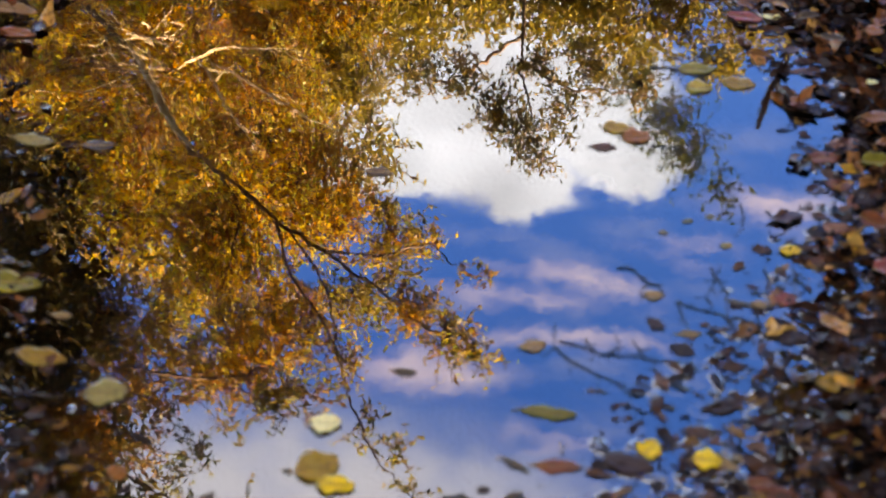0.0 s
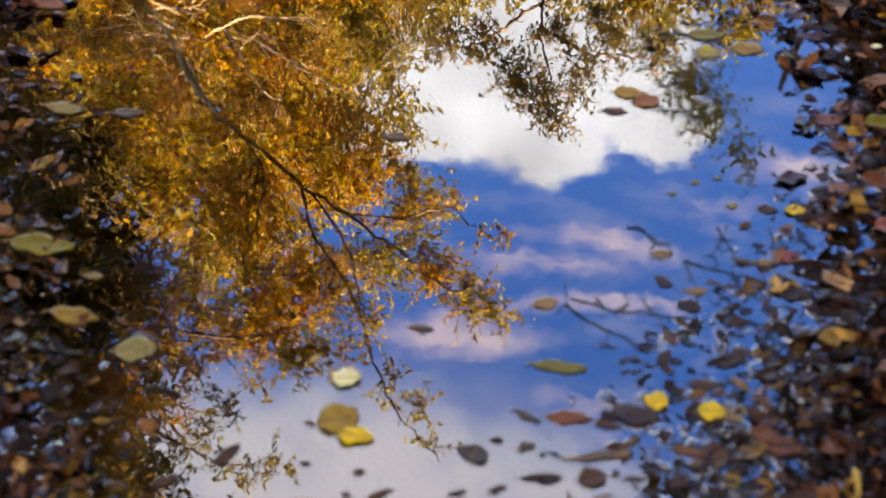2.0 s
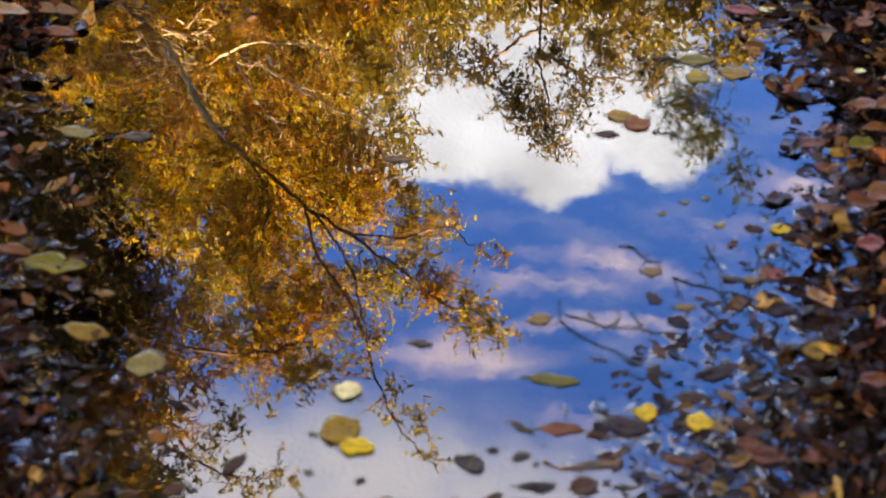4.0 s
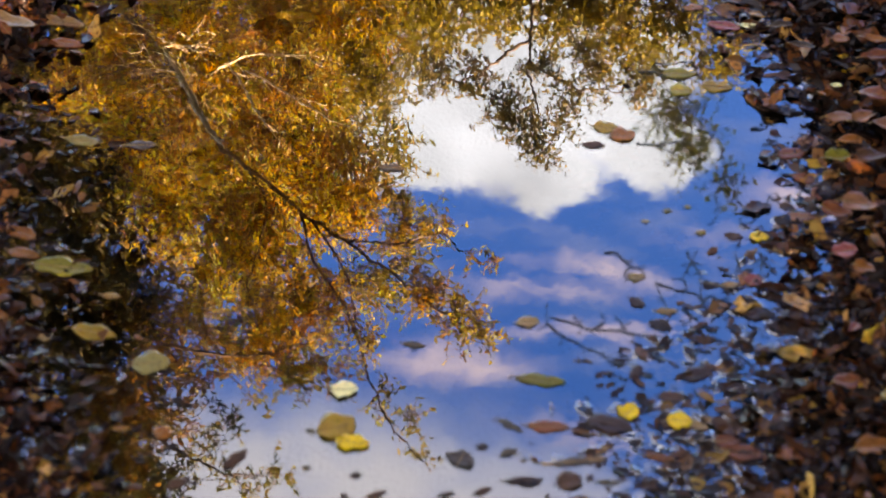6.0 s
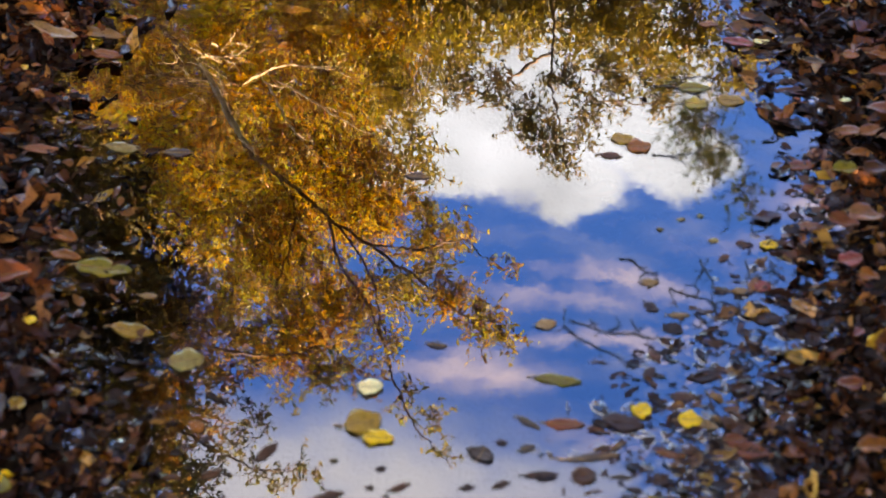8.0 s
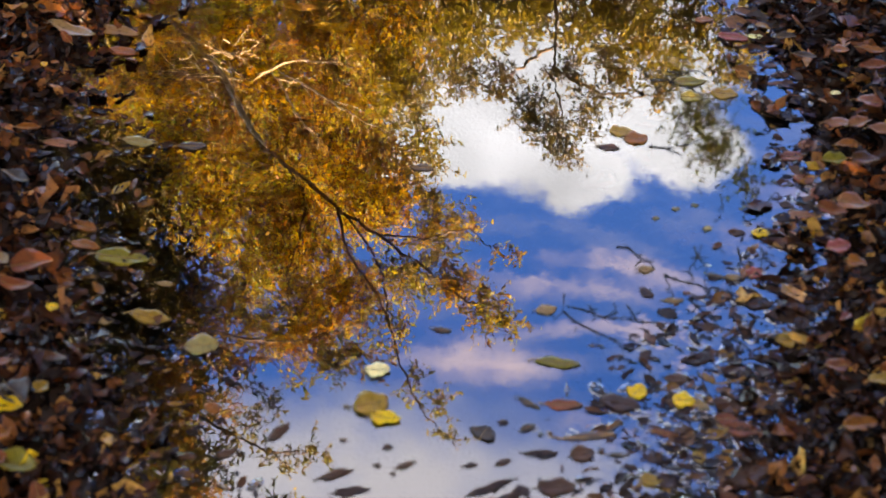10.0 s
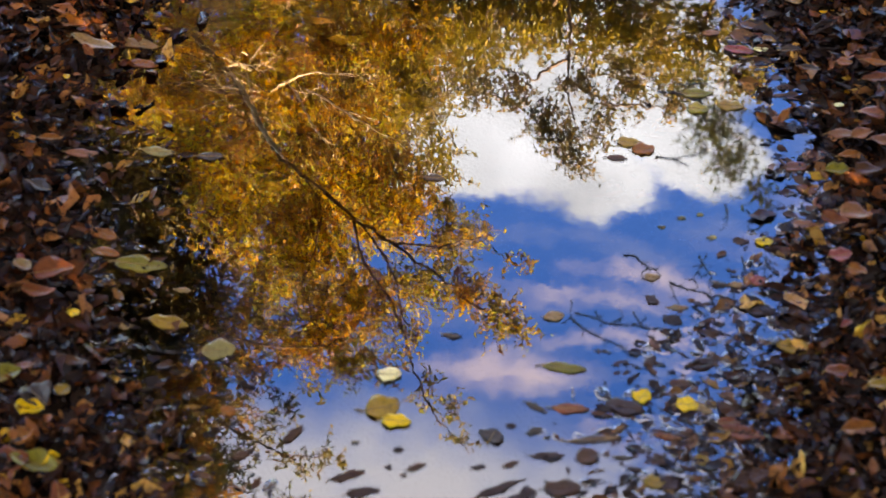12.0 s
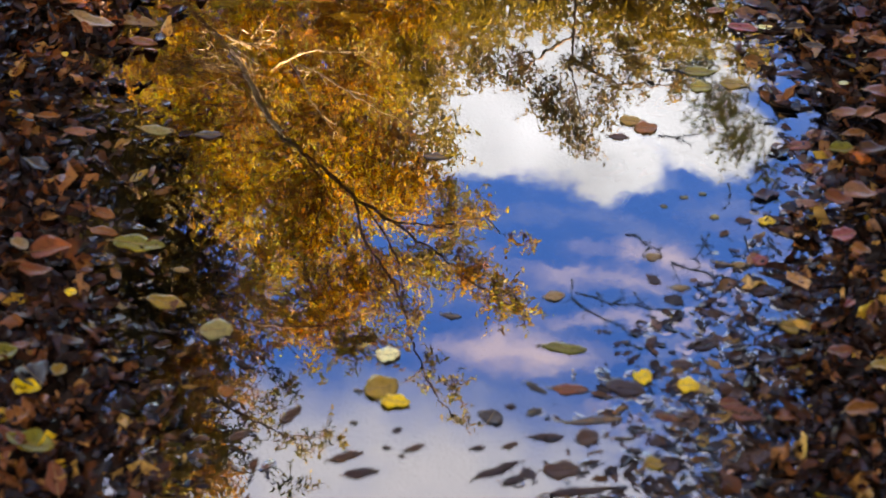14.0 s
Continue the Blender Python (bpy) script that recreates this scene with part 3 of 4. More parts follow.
crown(tree, PALE_LOW, PALE, 160000, 0.0135, 14, 0.32, label="straw-green narrow leaves")

dark = root("evergreen_shrub", "dark evergreen shrub in the shade of the bank", "shrub")
limb("stem", [(-1.5, 1.2, 0.0), (-1.2, 1.0, 0.5), (-0.85, 0.75, 0.8)], 0.02, 0.006, BARK, rng, dark)
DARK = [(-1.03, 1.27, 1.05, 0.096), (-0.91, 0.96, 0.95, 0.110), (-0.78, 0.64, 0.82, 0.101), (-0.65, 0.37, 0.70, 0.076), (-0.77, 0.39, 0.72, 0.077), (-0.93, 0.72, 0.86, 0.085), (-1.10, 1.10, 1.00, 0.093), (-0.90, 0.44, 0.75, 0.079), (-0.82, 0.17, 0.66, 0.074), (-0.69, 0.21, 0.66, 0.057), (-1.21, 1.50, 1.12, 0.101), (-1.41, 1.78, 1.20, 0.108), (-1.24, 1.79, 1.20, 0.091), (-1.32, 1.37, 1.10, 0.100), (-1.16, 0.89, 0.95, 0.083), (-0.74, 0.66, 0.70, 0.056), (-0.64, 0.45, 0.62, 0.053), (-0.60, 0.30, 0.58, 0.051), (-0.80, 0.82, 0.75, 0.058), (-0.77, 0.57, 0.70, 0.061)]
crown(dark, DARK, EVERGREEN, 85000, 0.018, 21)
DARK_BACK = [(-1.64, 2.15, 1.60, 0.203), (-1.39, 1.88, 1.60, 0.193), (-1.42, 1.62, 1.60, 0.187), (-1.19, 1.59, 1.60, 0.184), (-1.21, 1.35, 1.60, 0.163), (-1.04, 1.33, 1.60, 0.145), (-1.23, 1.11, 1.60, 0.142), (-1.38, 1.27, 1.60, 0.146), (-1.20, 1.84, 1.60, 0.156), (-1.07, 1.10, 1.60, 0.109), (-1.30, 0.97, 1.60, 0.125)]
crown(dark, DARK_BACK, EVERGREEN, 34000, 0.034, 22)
DUSK = [(-0.76, 0.57, 1.25, 0.094), (-0.68, 0.41, 1.25, 0.085), (-0.84, 0.63, 1.25, 0.096), (-0.73, 0.32, 1.25, 0.091), (-0.70, 0.68, 1.25, 0.068), (-0.84, 0.46, 1.25, 0.093)]
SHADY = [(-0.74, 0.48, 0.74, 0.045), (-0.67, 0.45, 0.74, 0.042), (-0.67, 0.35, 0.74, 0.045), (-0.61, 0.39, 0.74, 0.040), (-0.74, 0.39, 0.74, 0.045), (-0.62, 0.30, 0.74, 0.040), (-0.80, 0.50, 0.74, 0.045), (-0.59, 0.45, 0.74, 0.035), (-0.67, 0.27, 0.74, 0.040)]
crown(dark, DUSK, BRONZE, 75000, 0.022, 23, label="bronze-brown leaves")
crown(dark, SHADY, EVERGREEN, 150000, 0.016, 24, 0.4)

far_shrub = root("olive_shrub", "olive and yellow shrubs along the far bank", "shrub")
for x in (-0.7, -0.2, 0.2, 0.45):
    limb("stem", [(x, 2.3, 0.02), (x + 0.03, 2.1, 0.5), (x - 0.02, 1.85, 1.0)], 0.018, 0.006, BARK, rng, far_shrub)
BACK = [(-0.18, 1.77, 1.00, 0.108), (-0.03, 1.83, 1.00, 0.093), (0.17, 1.84, 1.00, 0.109), (0.32, 1.75, 1.00, 0.092), (-0.34, 1.91, 1.00, 0.142), (-0.56, 1.92, 1.00, 0.143), (-0.78, 1.92, 1.00, 0.144), (0.27, 1.95, 1.00, 0.111), (0.44, 1.84, 1.00, 0.093), (0.03, 1.98, 1.00, 0.111), (-0.15, 1.96, 1.00, 0.111), (0.54, 1.66, 1.00, 0.060), (0.60, 1.86, 1.00, 0.085), (0.72, 1.90, 1.00, 0.09), (0.86, 1.95, 1.00, 0.10), (0.66, 2.02, 1.00, 0.10), (0.80, 2.10, 1.00, 0.11), (0.95, 2.16, 1.00, 0.11)]
crown(far_shrub, BACK, OLIVE, 150000, 0.017, 31)

BRUSH = [(-0.73, 0.76, 0.42, 0.042), (-0.79, 0.87, 0.42, 0.043), (-0.62, 0.81, 0.42, 0.024), (-0.80, 0.74, 0.42, 0.042), (-0.66, 0.73, 0.42, 0.030), (-0.74, 0.96, 0.42, 0.044), (-0.68, 0.90, 0.42, 0.035), (-0.65, 0.85, 0.42, 0.027), (-0.79, 1.02, 0.42, 0.051), (-0.73, 1.02, 0.42, 0.038)]
crown(tree, BRUSH, RUST, 90000, 0.013, 15, 0.3, label="twiggy rust-brown leaves about the trunk")

hang_tree = root("hanging_tree", "bronze-green tree hanging its twigs before the cloud", "tree")
limb("trunk", [(0.2, 2.9, 0.0), (0.16, 2.7, 0.6), (0.08, 2.2, 0.95), (0.03, 1.77, 0.86)], 0.04, 0.007, BARK, rng, hang_tree)
for line in ([(0.065, 1.772, 0.85), (0.081, 1.578, 0.85), (0.084, 1.393, 0.85), (0.114, 1.265, 0.85), (0.142, 1.097, 0.85)],
             [(0.081, 1.438, 0.85), (0.177, 1.359, 0.85), (0.261, 1.346, 0.85), (0.357, 1.345, 0.85)],
             [(0.085, 1.531, 0.85), (0.004, 1.430, 0.85), (-0.033, 1.370, 0.85), (-0.129, 1.352, 0.85)]):
    limb("branch", line, 0.0045, 0.0015, BARK, rng, hang_tree, wobble=0.004)
HANG = [(-0.04, 1.37, 0.85, 0.056), (0.04, 1.27, 0.85, 0.058), (0.10, 1.19, 0.85, 0.041), (0.14, 1.13, 0.85, 0.027), (0.19, 1.31, 0.85, 0.047), (0.26, 1.38, 0.85, 0.048), (0.34, 1.38, 0.85, 0.045), (0.06, 1.21, 0.85, 0.044), (0.11, 1.13, 0.85, 0.030), (0.15, 1.09, 0.85, 0.019), (0.11, 1.40, 0.85, 0.052), (0.22, 1.46, 0.85, 0.050), (-0.13, 1.36, 0.85, 0.051), (0.17, 1.20, 0.85, 0.034)]
crown(hang_tree, HANG, BRONZE, 190000, 0.0125, 41, 0.36)

far_tree = root("far_tree", "yellow-green tree standing far across the clearing", "tree")
limb("trunk", [(1.5, 4.6, 0.0), (1.45, 4.4, 1.2), (1.15, 4.1, 2.4), (1.0, 3.9, 3.0)], 0.05, 0.012, BARK, rng, far_tree, wobble=0.01)
FAR = [(0.53, 4.19, 3.00, 0.119), (0.60, 3.88, 3.00, 0.102), (0.70, 3.71, 3.00, 0.075), (0.57, 2.78, 2.20, 0.053), (0.60, 2.70, 2.20, 0.040), (0.72, 2.63, 2.20, 0.052), (0.56, 2.95, 2.20, 0.066), (0.64, 2.89, 2.20, 0.070), (0.76, 2.57, 2.20, 0.040)]
crown(far_tree, FAR, OLIVE, 42000, 0.026, 45, 0.36)

# unseen hedge added beside the bank, between low sun and water, to cast shade
hedge = root("bank_hedge", "dense dark hedge, unseen, added to shade the wet bank", "hedge")
for y in np.arange(-2.6, 0.9, 0.5):
    limb("stem", [(1.75, y, 0.05), (1.7, y + 0.05, 0.6), (1.62, y, 1.2)], 0.02, 0.007, BARK, rng, hedge)
hedge_clumps = [(1.65 + rng.uniform(-0.1, 0.1), y, z, 0.2) for y in np.arange(-4.3, 0.95, 0.2) for z in ((0.2, 0.45, 0.7, 0.95, 1.2, 1.45, 1.68, 1.8) if y < -2.2 else (0.2, 0.45, 0.7, 0.95, 1.2, 1.42, 1.52) if y < -1.8 else (0.2, 0.45, 0.7, 0.95, 1.2))]
crown(hedge, hedge_clumps, EVERGREEN, 10500, 0.05, 51, 0.7)


# wood added at the sides, behind and overhead; closes the clearing, cuts skylight
def shading_tree(x, y, tall, lean_x, lean_y, seed):
    r = np.random.default_rng(seed)
    thing = root("woodland_tree", "tall woodland tree added to cut skylight with its broad brown-green crown", "tree")
    tagged(thing, group="woodland trees")
    limb("trunk", [(x, y, 0.0), (x + 0.1, y, tall * 0.4), (x + lean_x * 0.5, y + lean_y * 0.5, tall * 0.8), (x + lean_x, y + lean_y, tall)], 0.16, 0.04, BARK, r, thing, wobble=0.02)
    for k in range(5):
        a = k * 1.26 + r.uniform(0, 1)
        tip = (x + lean_x + 1.1 * math.cos(a), y + lean_y + 1.1 * math.sin(a), tall + r.uniform(-0.3, 0.5))
        limb("branch", [(x + lean_x * 0.5, y + lean_y * 0.5, tall * 0.8), tuple((np.array(tip) + (x + lean_x * 0.6, y + lean_y * 0.6, tall)) / 2), tip], 0.05, 0.012, BARK, r, thing, wobble=0.02)
    balls = [(x + lean_x + r.normal(0, 0.8), y + lean_y + r.normal(0, 0.8), tall + r.uniform(-0.5, 0.8), r.uniform(0.45, 0.7)) for _ in range(12)]
    crown(thing, balls, EVERGREEN, 500, 0.26, seed, 0.7)


for k, (x, y, tall, lx, ly) in enumerate(((-2.6, 0.4, 3.6, 0.5, -0.3), (-3.0, -1.8, 3.8, 1.0, 0.2), (-2.0, -4.0, 4.0, 0.8, 0.9), (0.4, -4.6, 4.2, 0.0, 1.2), (2.4, -5.0, 4.2, -0.4, 1.2),
                                          (3.0, 0.8, 4.4, -0.9, -0.6), (-1.8, -2.2, 4.4, 1.2, 0.6), (2.2, 1.2, 4.6, -0.9, -1.2), (-4.4, 2.2, 3.0, 0.0, 0.0), (3.2, 2.4, 3.4, 0.0, 0.0), (-1.2, -3.4, 4.6, 1.6, 1.4), (-2.1, -1.0, 3.7, 0.8, 0.0))):
    shading_tree(x, y, tall, lx, ly, 60 + k)

# ---------------------------------------------------------------- leaf litter
rng = np.random.default_rng(7)


def litter(name, n, x0, x1, y0, y1, keep, lift, mat, size, label, tilt=0.35, slim=0.5, lie=0.6):
    x, y = rng.uniform(x0, x1, n), rng.uniform(y0, y1, n)
    s = shore(x, y)
    ok = rng.uniform(0, 1, n) < keep(s, x, y)
    x, y = x[ok], y[ok]
    z = height(x, y) + rng.uniform(*lift, len(x))
    if name == "leaf_litter":
        near = s[ok]
        z = np.where(near < 0.0, rng.uniform(-0.002, 0.004, len(x)), np.maximum(0.0, height(x, y)) + rng.uniform(*lift, len(x)) * np.clip(near / 0.12, 0.2, 1.0))
    sizes = size * rng.choice((0.35, 0.55, 0.8, 1.0, 1.25), len(x)) * rng.uniform(0.8, 1.25, len(x))
    ob = scatter(name, np.stack([x, y, z], -1), sizes, mat, rng, 4 if "leaf_litter" in name else 5, 4 if name == "leaf_litter" else 3, tilt, slim, 0.0, None, label, crumple=0.085, lie=lie)
    return tagged(ob, category="leaf litter")


litter("leaf_litter", 40000, -1.3, 1.15, -1.2, 1.1, lambda s, x, y: np.where(s > 0.0, 1.0, np.where(s > -0.13, np.where(y < 0.0, 0.75, 0.25) * (1 + np.clip(s, -0.13, 0) / 0.13), 0.0)), (0.001, 0.026), LITTER, 0.036,
       "dark wet brown leaf litter covering both banks", 0.32, 0.46, 0.95)


def shallows(name, n, x0, x1, y0, y1, keep, size, slim, lie, label, seed, drawn=0.5):
    """Leaf scraps lying in the skin of the water, and the skin that is drawn up to the rims of a share of them."""
    r = np.random.default_rng(seed)
    s, w, quads = leaf_grid(5, 3)
    around = np.linspace(0, 2 * math.pi, 15)[:-1]
    verts, faces, rims, bands = [], [], [], []
    spots = np.stack([r.uniform(x0, x1, n), r.uniform(y0, y1, n)], -1)
    spots = spots[r.uniform(0, 1, n) < keep(shore(spots[:, 0], spots[:, 1]), spots[:, 0], spots[:, 1])]
    for k, (x, y) in enumerate(spots):
        length = size * r.choice((0.25, 0.4, 0.55, 0.8, 1.1)) * r.uniform(0.8, 1.25)
        width = length * slim * r.uniform(0.6, 1.6)
        yaw = r.normal(0, lie)
        b = blade(s, w, length, width, r.uniform(-0.1, 0.35), r.uniform(-0.1, 0.2), r.uniform(-0.3, 0.3), r.uniform(0.65, 1.0)) + r.normal(0, length * 0.03, (len(s), 3))
        m = turn_matrix(yaw, r.normal(0, 0.07), r.normal(0, 0.09))
        verts.append(b @ m.T + (x, y, r.uniform(-0.0016, 0.0016)))
        faces.append(quads + k * len(s))
        wave = 1 + 0.12 * np.sin(around * 3 + r.uniform(0, 6)) + 0.08 * np.sin(around * 5 + r.uniform(0, 6))
        high, near = r.uniform(0.0004, 0.0013), min(1.0, 0.35 + length / 0.03)
        if r.uniform() > drawn or (x < 0 and y > -0.12):
            continue
        for off, rise in ((-0.0005, 1.0), (0.0009, 0.42), (0.0020, 0.11), (0.0036, -0.08)):
            ring = np.stack([(length * 0.47 + off * near) * np.cos(around) * wave, (width * 0.46 + off * near) * np.sin(around) * wave, 0 * around + high * rise], -1)
            rims.append(ring @ turn_matrix(yaw, 0, 0).T + (x, y, 0.0002))
        for c in range(3):
            o = (len(rims) - 4 + c) * 14
            bands += [(o + i, o + 14 + i, o + 14 + (i + 1) % 14, o + (i + 1) % 14) for i in range(14)]
    tagged(mesh_object(name, np.concatenate(verts), np.concatenate(faces).tolist(), SUNKEN, None, label, "stuff"), category="leaf litter")
    skin = tagged(mesh_object("water_rims", np.concatenate(rims), bands, rim_water, None, "clear water drawn up round floating leaf scraps", "stuff"), category="water")
    skin.visible_shadow = False


shallows("shallow_debris", 11500, -0.05, 0.66, -0.9, 0.1,
         lambda s, x, y: np.where((s < 0.03) & (x > 0.08), np.clip(((1.15 * (x - 0.19) - 0.25 - y) / 0.42) ** 1.3, 0, 1) * np.clip(0.30 + (x - 0.20) * 4.4, 0.14, 1.0) * (y < 1.15 * (x - 0.19) - 0.25), 0.0),
         0.028, 0.36, 0.7, "dark scraps of leaves breaking the surface of the shallows", 71, 0.22)
shallows("shallow_scraps", 4600, -0.85, -0.2, -0.8, 0.16, lambda s, x, y: np.where((s < 0.03) & (s > -0.25), 0.8 + s * 3.1, 0.0), 0.030, 0.34, 0.7,
         "brown wet leaf scraps breaking the dark shallows", 72, 0.07)
shallows("shallow_leaves", 2000, 0.30, 0.66, -0.02, 0.72, lambda s, x, y: np.where((s < 0.02) & (s > -0.12), np.clip(0.9 + s * 7.4, 0, 0.9), 0.0), 0.036, 0.42, 0.6,
         "wet brown leaves lying in the shallows under the bank", 73, 0.14)
litter("far_leaf_litter", 15000, -3.4, 3.4, -3.6, 3.6, lambda s, x, y: np.where((x < -1.28) | (x > 1.13) | (np.abs(y) > 1.08), np.clip(1.7 - 0.48 * np.hypot(x, y), 0.04, 1.0), 0.0), (0.002, 0.02), LITTER, 0.07,
       "brown leaf litter on the woodland floor")
litter("sunken_leaves", 2600, -0.7, 0.65, -1.1, 0.95, lambda s, x, y: np.where((s < -0.16) & ((x < -0.32) | (x > 0.2)), 1.0, 0.0), (0.0, 0.004), SUNKEN, 0.045,
       "dark soaked leaves on the puddle's bottom", 0.2)


# ---------------------------------------------------------------- single leaves
def drop_leaf(x, y, length, width, angle, tone, label, sunk=0.0):
    """A leaf afloat on the water or lying on the bank: blade, rib and stalk."""
    r = np.random.default_rng(int((x + 2) * 1000) * 31 + int((y + 2) * 1000))
    inland = float(shore(np.array([x]), np.array([y]))[0])
    z = max(0.0025, float(height(np.array([x]), np.array([y]))[0]) + 0.024) if inland > -0.02 else (0.003 if tone in ("yellow", "cream") else 0.0012)
    z -= sunk
    s, w, quads = leaf_grid(11, 7)
    fold, curl, twist, point = r.uniform(0.05, 0.3), r.uniform(0.0, 0.16), r.uniform(-0.25, 0.25), r.uniform(0.7, 1.0)
    if inland < -0.02:
        fold, curl, twist = fold * 0.35, curl * 0.35, twist * 0.4
    else:
        fold, curl, twist = fold * 1.9, curl * 1.8, twist * 2.2
    top = blade(s, w, length, width, fold, curl, twist, point, 0.58 if width > 0.6 * length else r.uniform(0.55, 0.85))
    top[:, 1] += 0.3 * width * r.uniform(-0.25, 0.25) * (s - 0.5) ** 2
    top[:, 1] *= 1 - 0.16 * np.abs(w) * (0.5 + 0.5 * np.sin(s * r.uniform(9, 16) + np.sign(w) * r.uniform(0, 3) + r.uniform(0, 6)))
    top[:, 1] += 0.045 * width * np.sin(s * 9 + r.uniform(0, 6)) * np.abs(w)
    top[:, 2] += 0.03 * width * np.sin(s * 14 + w * 3 + r.uniform(0, 6)) * np.abs(w)
    top[:, 2] -= top[:, 2].min()
    low = top - (0, 0, 0.0006)
    n = len(s)
    faces = quads.tolist() + [q[::-1] for q in (quads + n).tolist()]
    rim = [i * 7 for i in range(11)] + [70 + j for j in range(1, 7)] + [i * 7 + 6 for i in range(9, -1, -1)] + [j for j in range(5, 0, -1)]
    faces += [(rim[k], rim[(k + 1) % len(rim)], rim[(k + 1) % len(rim)] + n, rim[k] + n) for k in range(len(rim))]
    thing = tagged(new("fallen_leaf"), label, "leaf", "fallen leaves")
    mesh_object("blade", np.vstack([top, low]), faces, LEAF[tone], thing)
    rib = [tuple(top[i * 7 + 3] + (0, 0, 0.0003)) for i in range(0, 11, 2)]
    stem = [(-length * 0.5 - length * 0.16, r.uniform(-0.1, 0.1) * length, 0.001), (-length * 0.57, 0.0, 0.0012)] + rib
    limb("stalk", stem, max(0.0007, length * 0.014), 0.0003, LEAF["tan" if tone not in ("darkbrown", "brown") else "brown"], r, thing, wobble=0.0)
    thing.matrix_basis = pose(x, y, z, r.uniform(-1, 1), r.uniform(-1, 1), angle)
    return thing


drop_leaf(-0.086, -0.428, 0.050, 0.049, 20, "olive_yellow", "round olive-yellow leaf floating flat on the puddle")
drop_leaf(-0.062, -0.452, 0.042, 0.027, 0, "yellow", "small yellow leaf touching a rounder floating leaf")
drop_leaf(-0.085, -0.365, 0.035, 0.030, 10, "cream", "pale cream leaf lit bright on the water")
drop_leaf(0.168, -0.322, 0.064, 0.021, -3, "olive", "long olive-green willow leaf floating on the water")
drop_leaf(0.284, -0.365, 0.028, 0.029, 60, "yellow", "small bright yellow leaf cupped on the water")
drop_leaf(0.348, -0.375, 0.031, 0.031, 10, "yellow", "round yellow leaf among dark sunken leaves")
drop_leaf(0.369, -0.379, 0.033, 0.016, -20, "tan", "tan leaf lying beside a yellow one")
drop_leaf(0.461, -0.022, 0.027, 0.020, 5, "yellow", "small bright yellow leaf floating near the bank")
drop_leaf(0.145, -0.219, 0.031, 0.022, 15, "tan", "curled straw-coloured leaf floating on blue water")
drop_leaf(0.351, 0.340, 0.055, 0.027, 5, "olive", "broad olive leaf floating by the bank")
drop_leaf(0.352, 0.299, 0.035, 0.033, 0, "olive", "round green-olive leaf floating by the bank")
drop_leaf(0.408, 0.313, 0.045, 0.031, 0, "olive_yellow", "yellowish olive leaf floating by the bank")
drop_leaf(0.472, 0.289, 0.037, 0.047, 80, "orange", "orange-brown leaf standing at the wet bank")
drop_leaf(0.238, 0.198, 0.036, 0.028, 0, "olive_yellow", "dull yellow leaf afloat in the cloud reflection")
drop_leaf(0.264, 0.182, 0.038, 0.034, 10, "orange", "orange-brown leaf afloat in the cloud reflection")
drop_leaf(0.221, 0.156, 0.034, 0.017, 0, "brown", "thin brown leaf floating flat")
drop_leaf(0.422, 0.471, 0.053, 0.026, -8, "red", "dark red leaf on wet litter")
drop_leaf(0.463, 0.473, 0.032, 0.014, -5, "cream", "narrow cream leaf on wet litter")
drop_leaf(-0.501, -0.178, 0.082, 0.037, -4, "olive", "large olive leaf lying on dark wet litter")
drop_leaf(-0.431, -0.296, 0.063, 0.031, -8, "olive_yellow", "olive-tan leaf at the edge of the puddle")
drop_leaf(-0.344, -0.343, 0.049, 0.044, 15, "straw", "pale straw leaf floating near the bank")
drop_leaf(-0.563, -0.157, 0.047, 0.022, -10, "orange", "orange leaf lying on dark litter")
drop_leaf(-0.625, -0.226, 0.062, 0.048, 20, "redbrown", "broad red-brown leaf on the leaf litter")
drop_leaf(-0.576, -0.226, 0.032, 0.028, -30, "orange", "bright orange leaf leaning on a red-brown one")
drop_leaf(-0.575, -0.514, 0.043, 0.030, -5, "yellow", "bright yellow leaf on dark leaf litter")
drop_leaf(-0.571, -0.564, 0.036, 0.036, 50, "orange", "yellow-orange leaf lying on dark litter")
drop_leaf(0.515, -0.245, 0.074, 0.034, -6, "olive_yellow", "long olive-brown leaf on the wet bank")
drop_leaf(0.429, -0.419, 0.058, 0.029, -5, "redbrown", "red-brown leaf half sunken in shallow water")
drop_leaf(0.181, -0.546, 0.051, 0.033, 10, "brown", "thick brown curled leaf resting in the shallows")
drop_leaf(0.260, -0.389, 0.058, 0.034, -10, "darkbrown", "large dark brown leaf soaked in the shallows")
drop_leaf(0.182, -0.400, 0.053, 0.021, 3, "redbrown", "wet tan-red leaf floating flat")
drop_leaf(0.212, -0.485, 0.032, 0.032, 20, "brown", "brown crumpled leaf in the shallows")
drop_leaf(0.076, -0.463, 0.024, 0.040, 70, "greybrown", "grey-brown leaf tilted in the water")
drop_leaf(0.093, -0.556, 0.065, 0.014, 32, "darkbrown", "narrow dark leaf floating aslant")
drop_leaf(0.121, -0.568, 0.040, 0.014, 35, "darkbrown", "narrow dark leaf floating aslant")
drop_leaf(-0.090, -0.582, 0.047, 0.017, 15, "darkbrown", "narrow dark leaf floating flat")
drop_leaf(-0.116, -0.556, 0.049, 0.016, 25, "brown", "narrow brown leaf floating aslant")
drop_leaf(-0.023, -0.530, 0.028, 0.011, 30, "brown", "small brown leaf floating aslant")
drop_leaf(0.156, -0.490, 0.046, 0.012, 8, "darkbrown", "narrow dark brown leaf floating flat")
drop_leaf(0.222, -0.453, 0.073, 0.014, 12, "greybrown", "long narrow grey-brown leaf in the shallows")
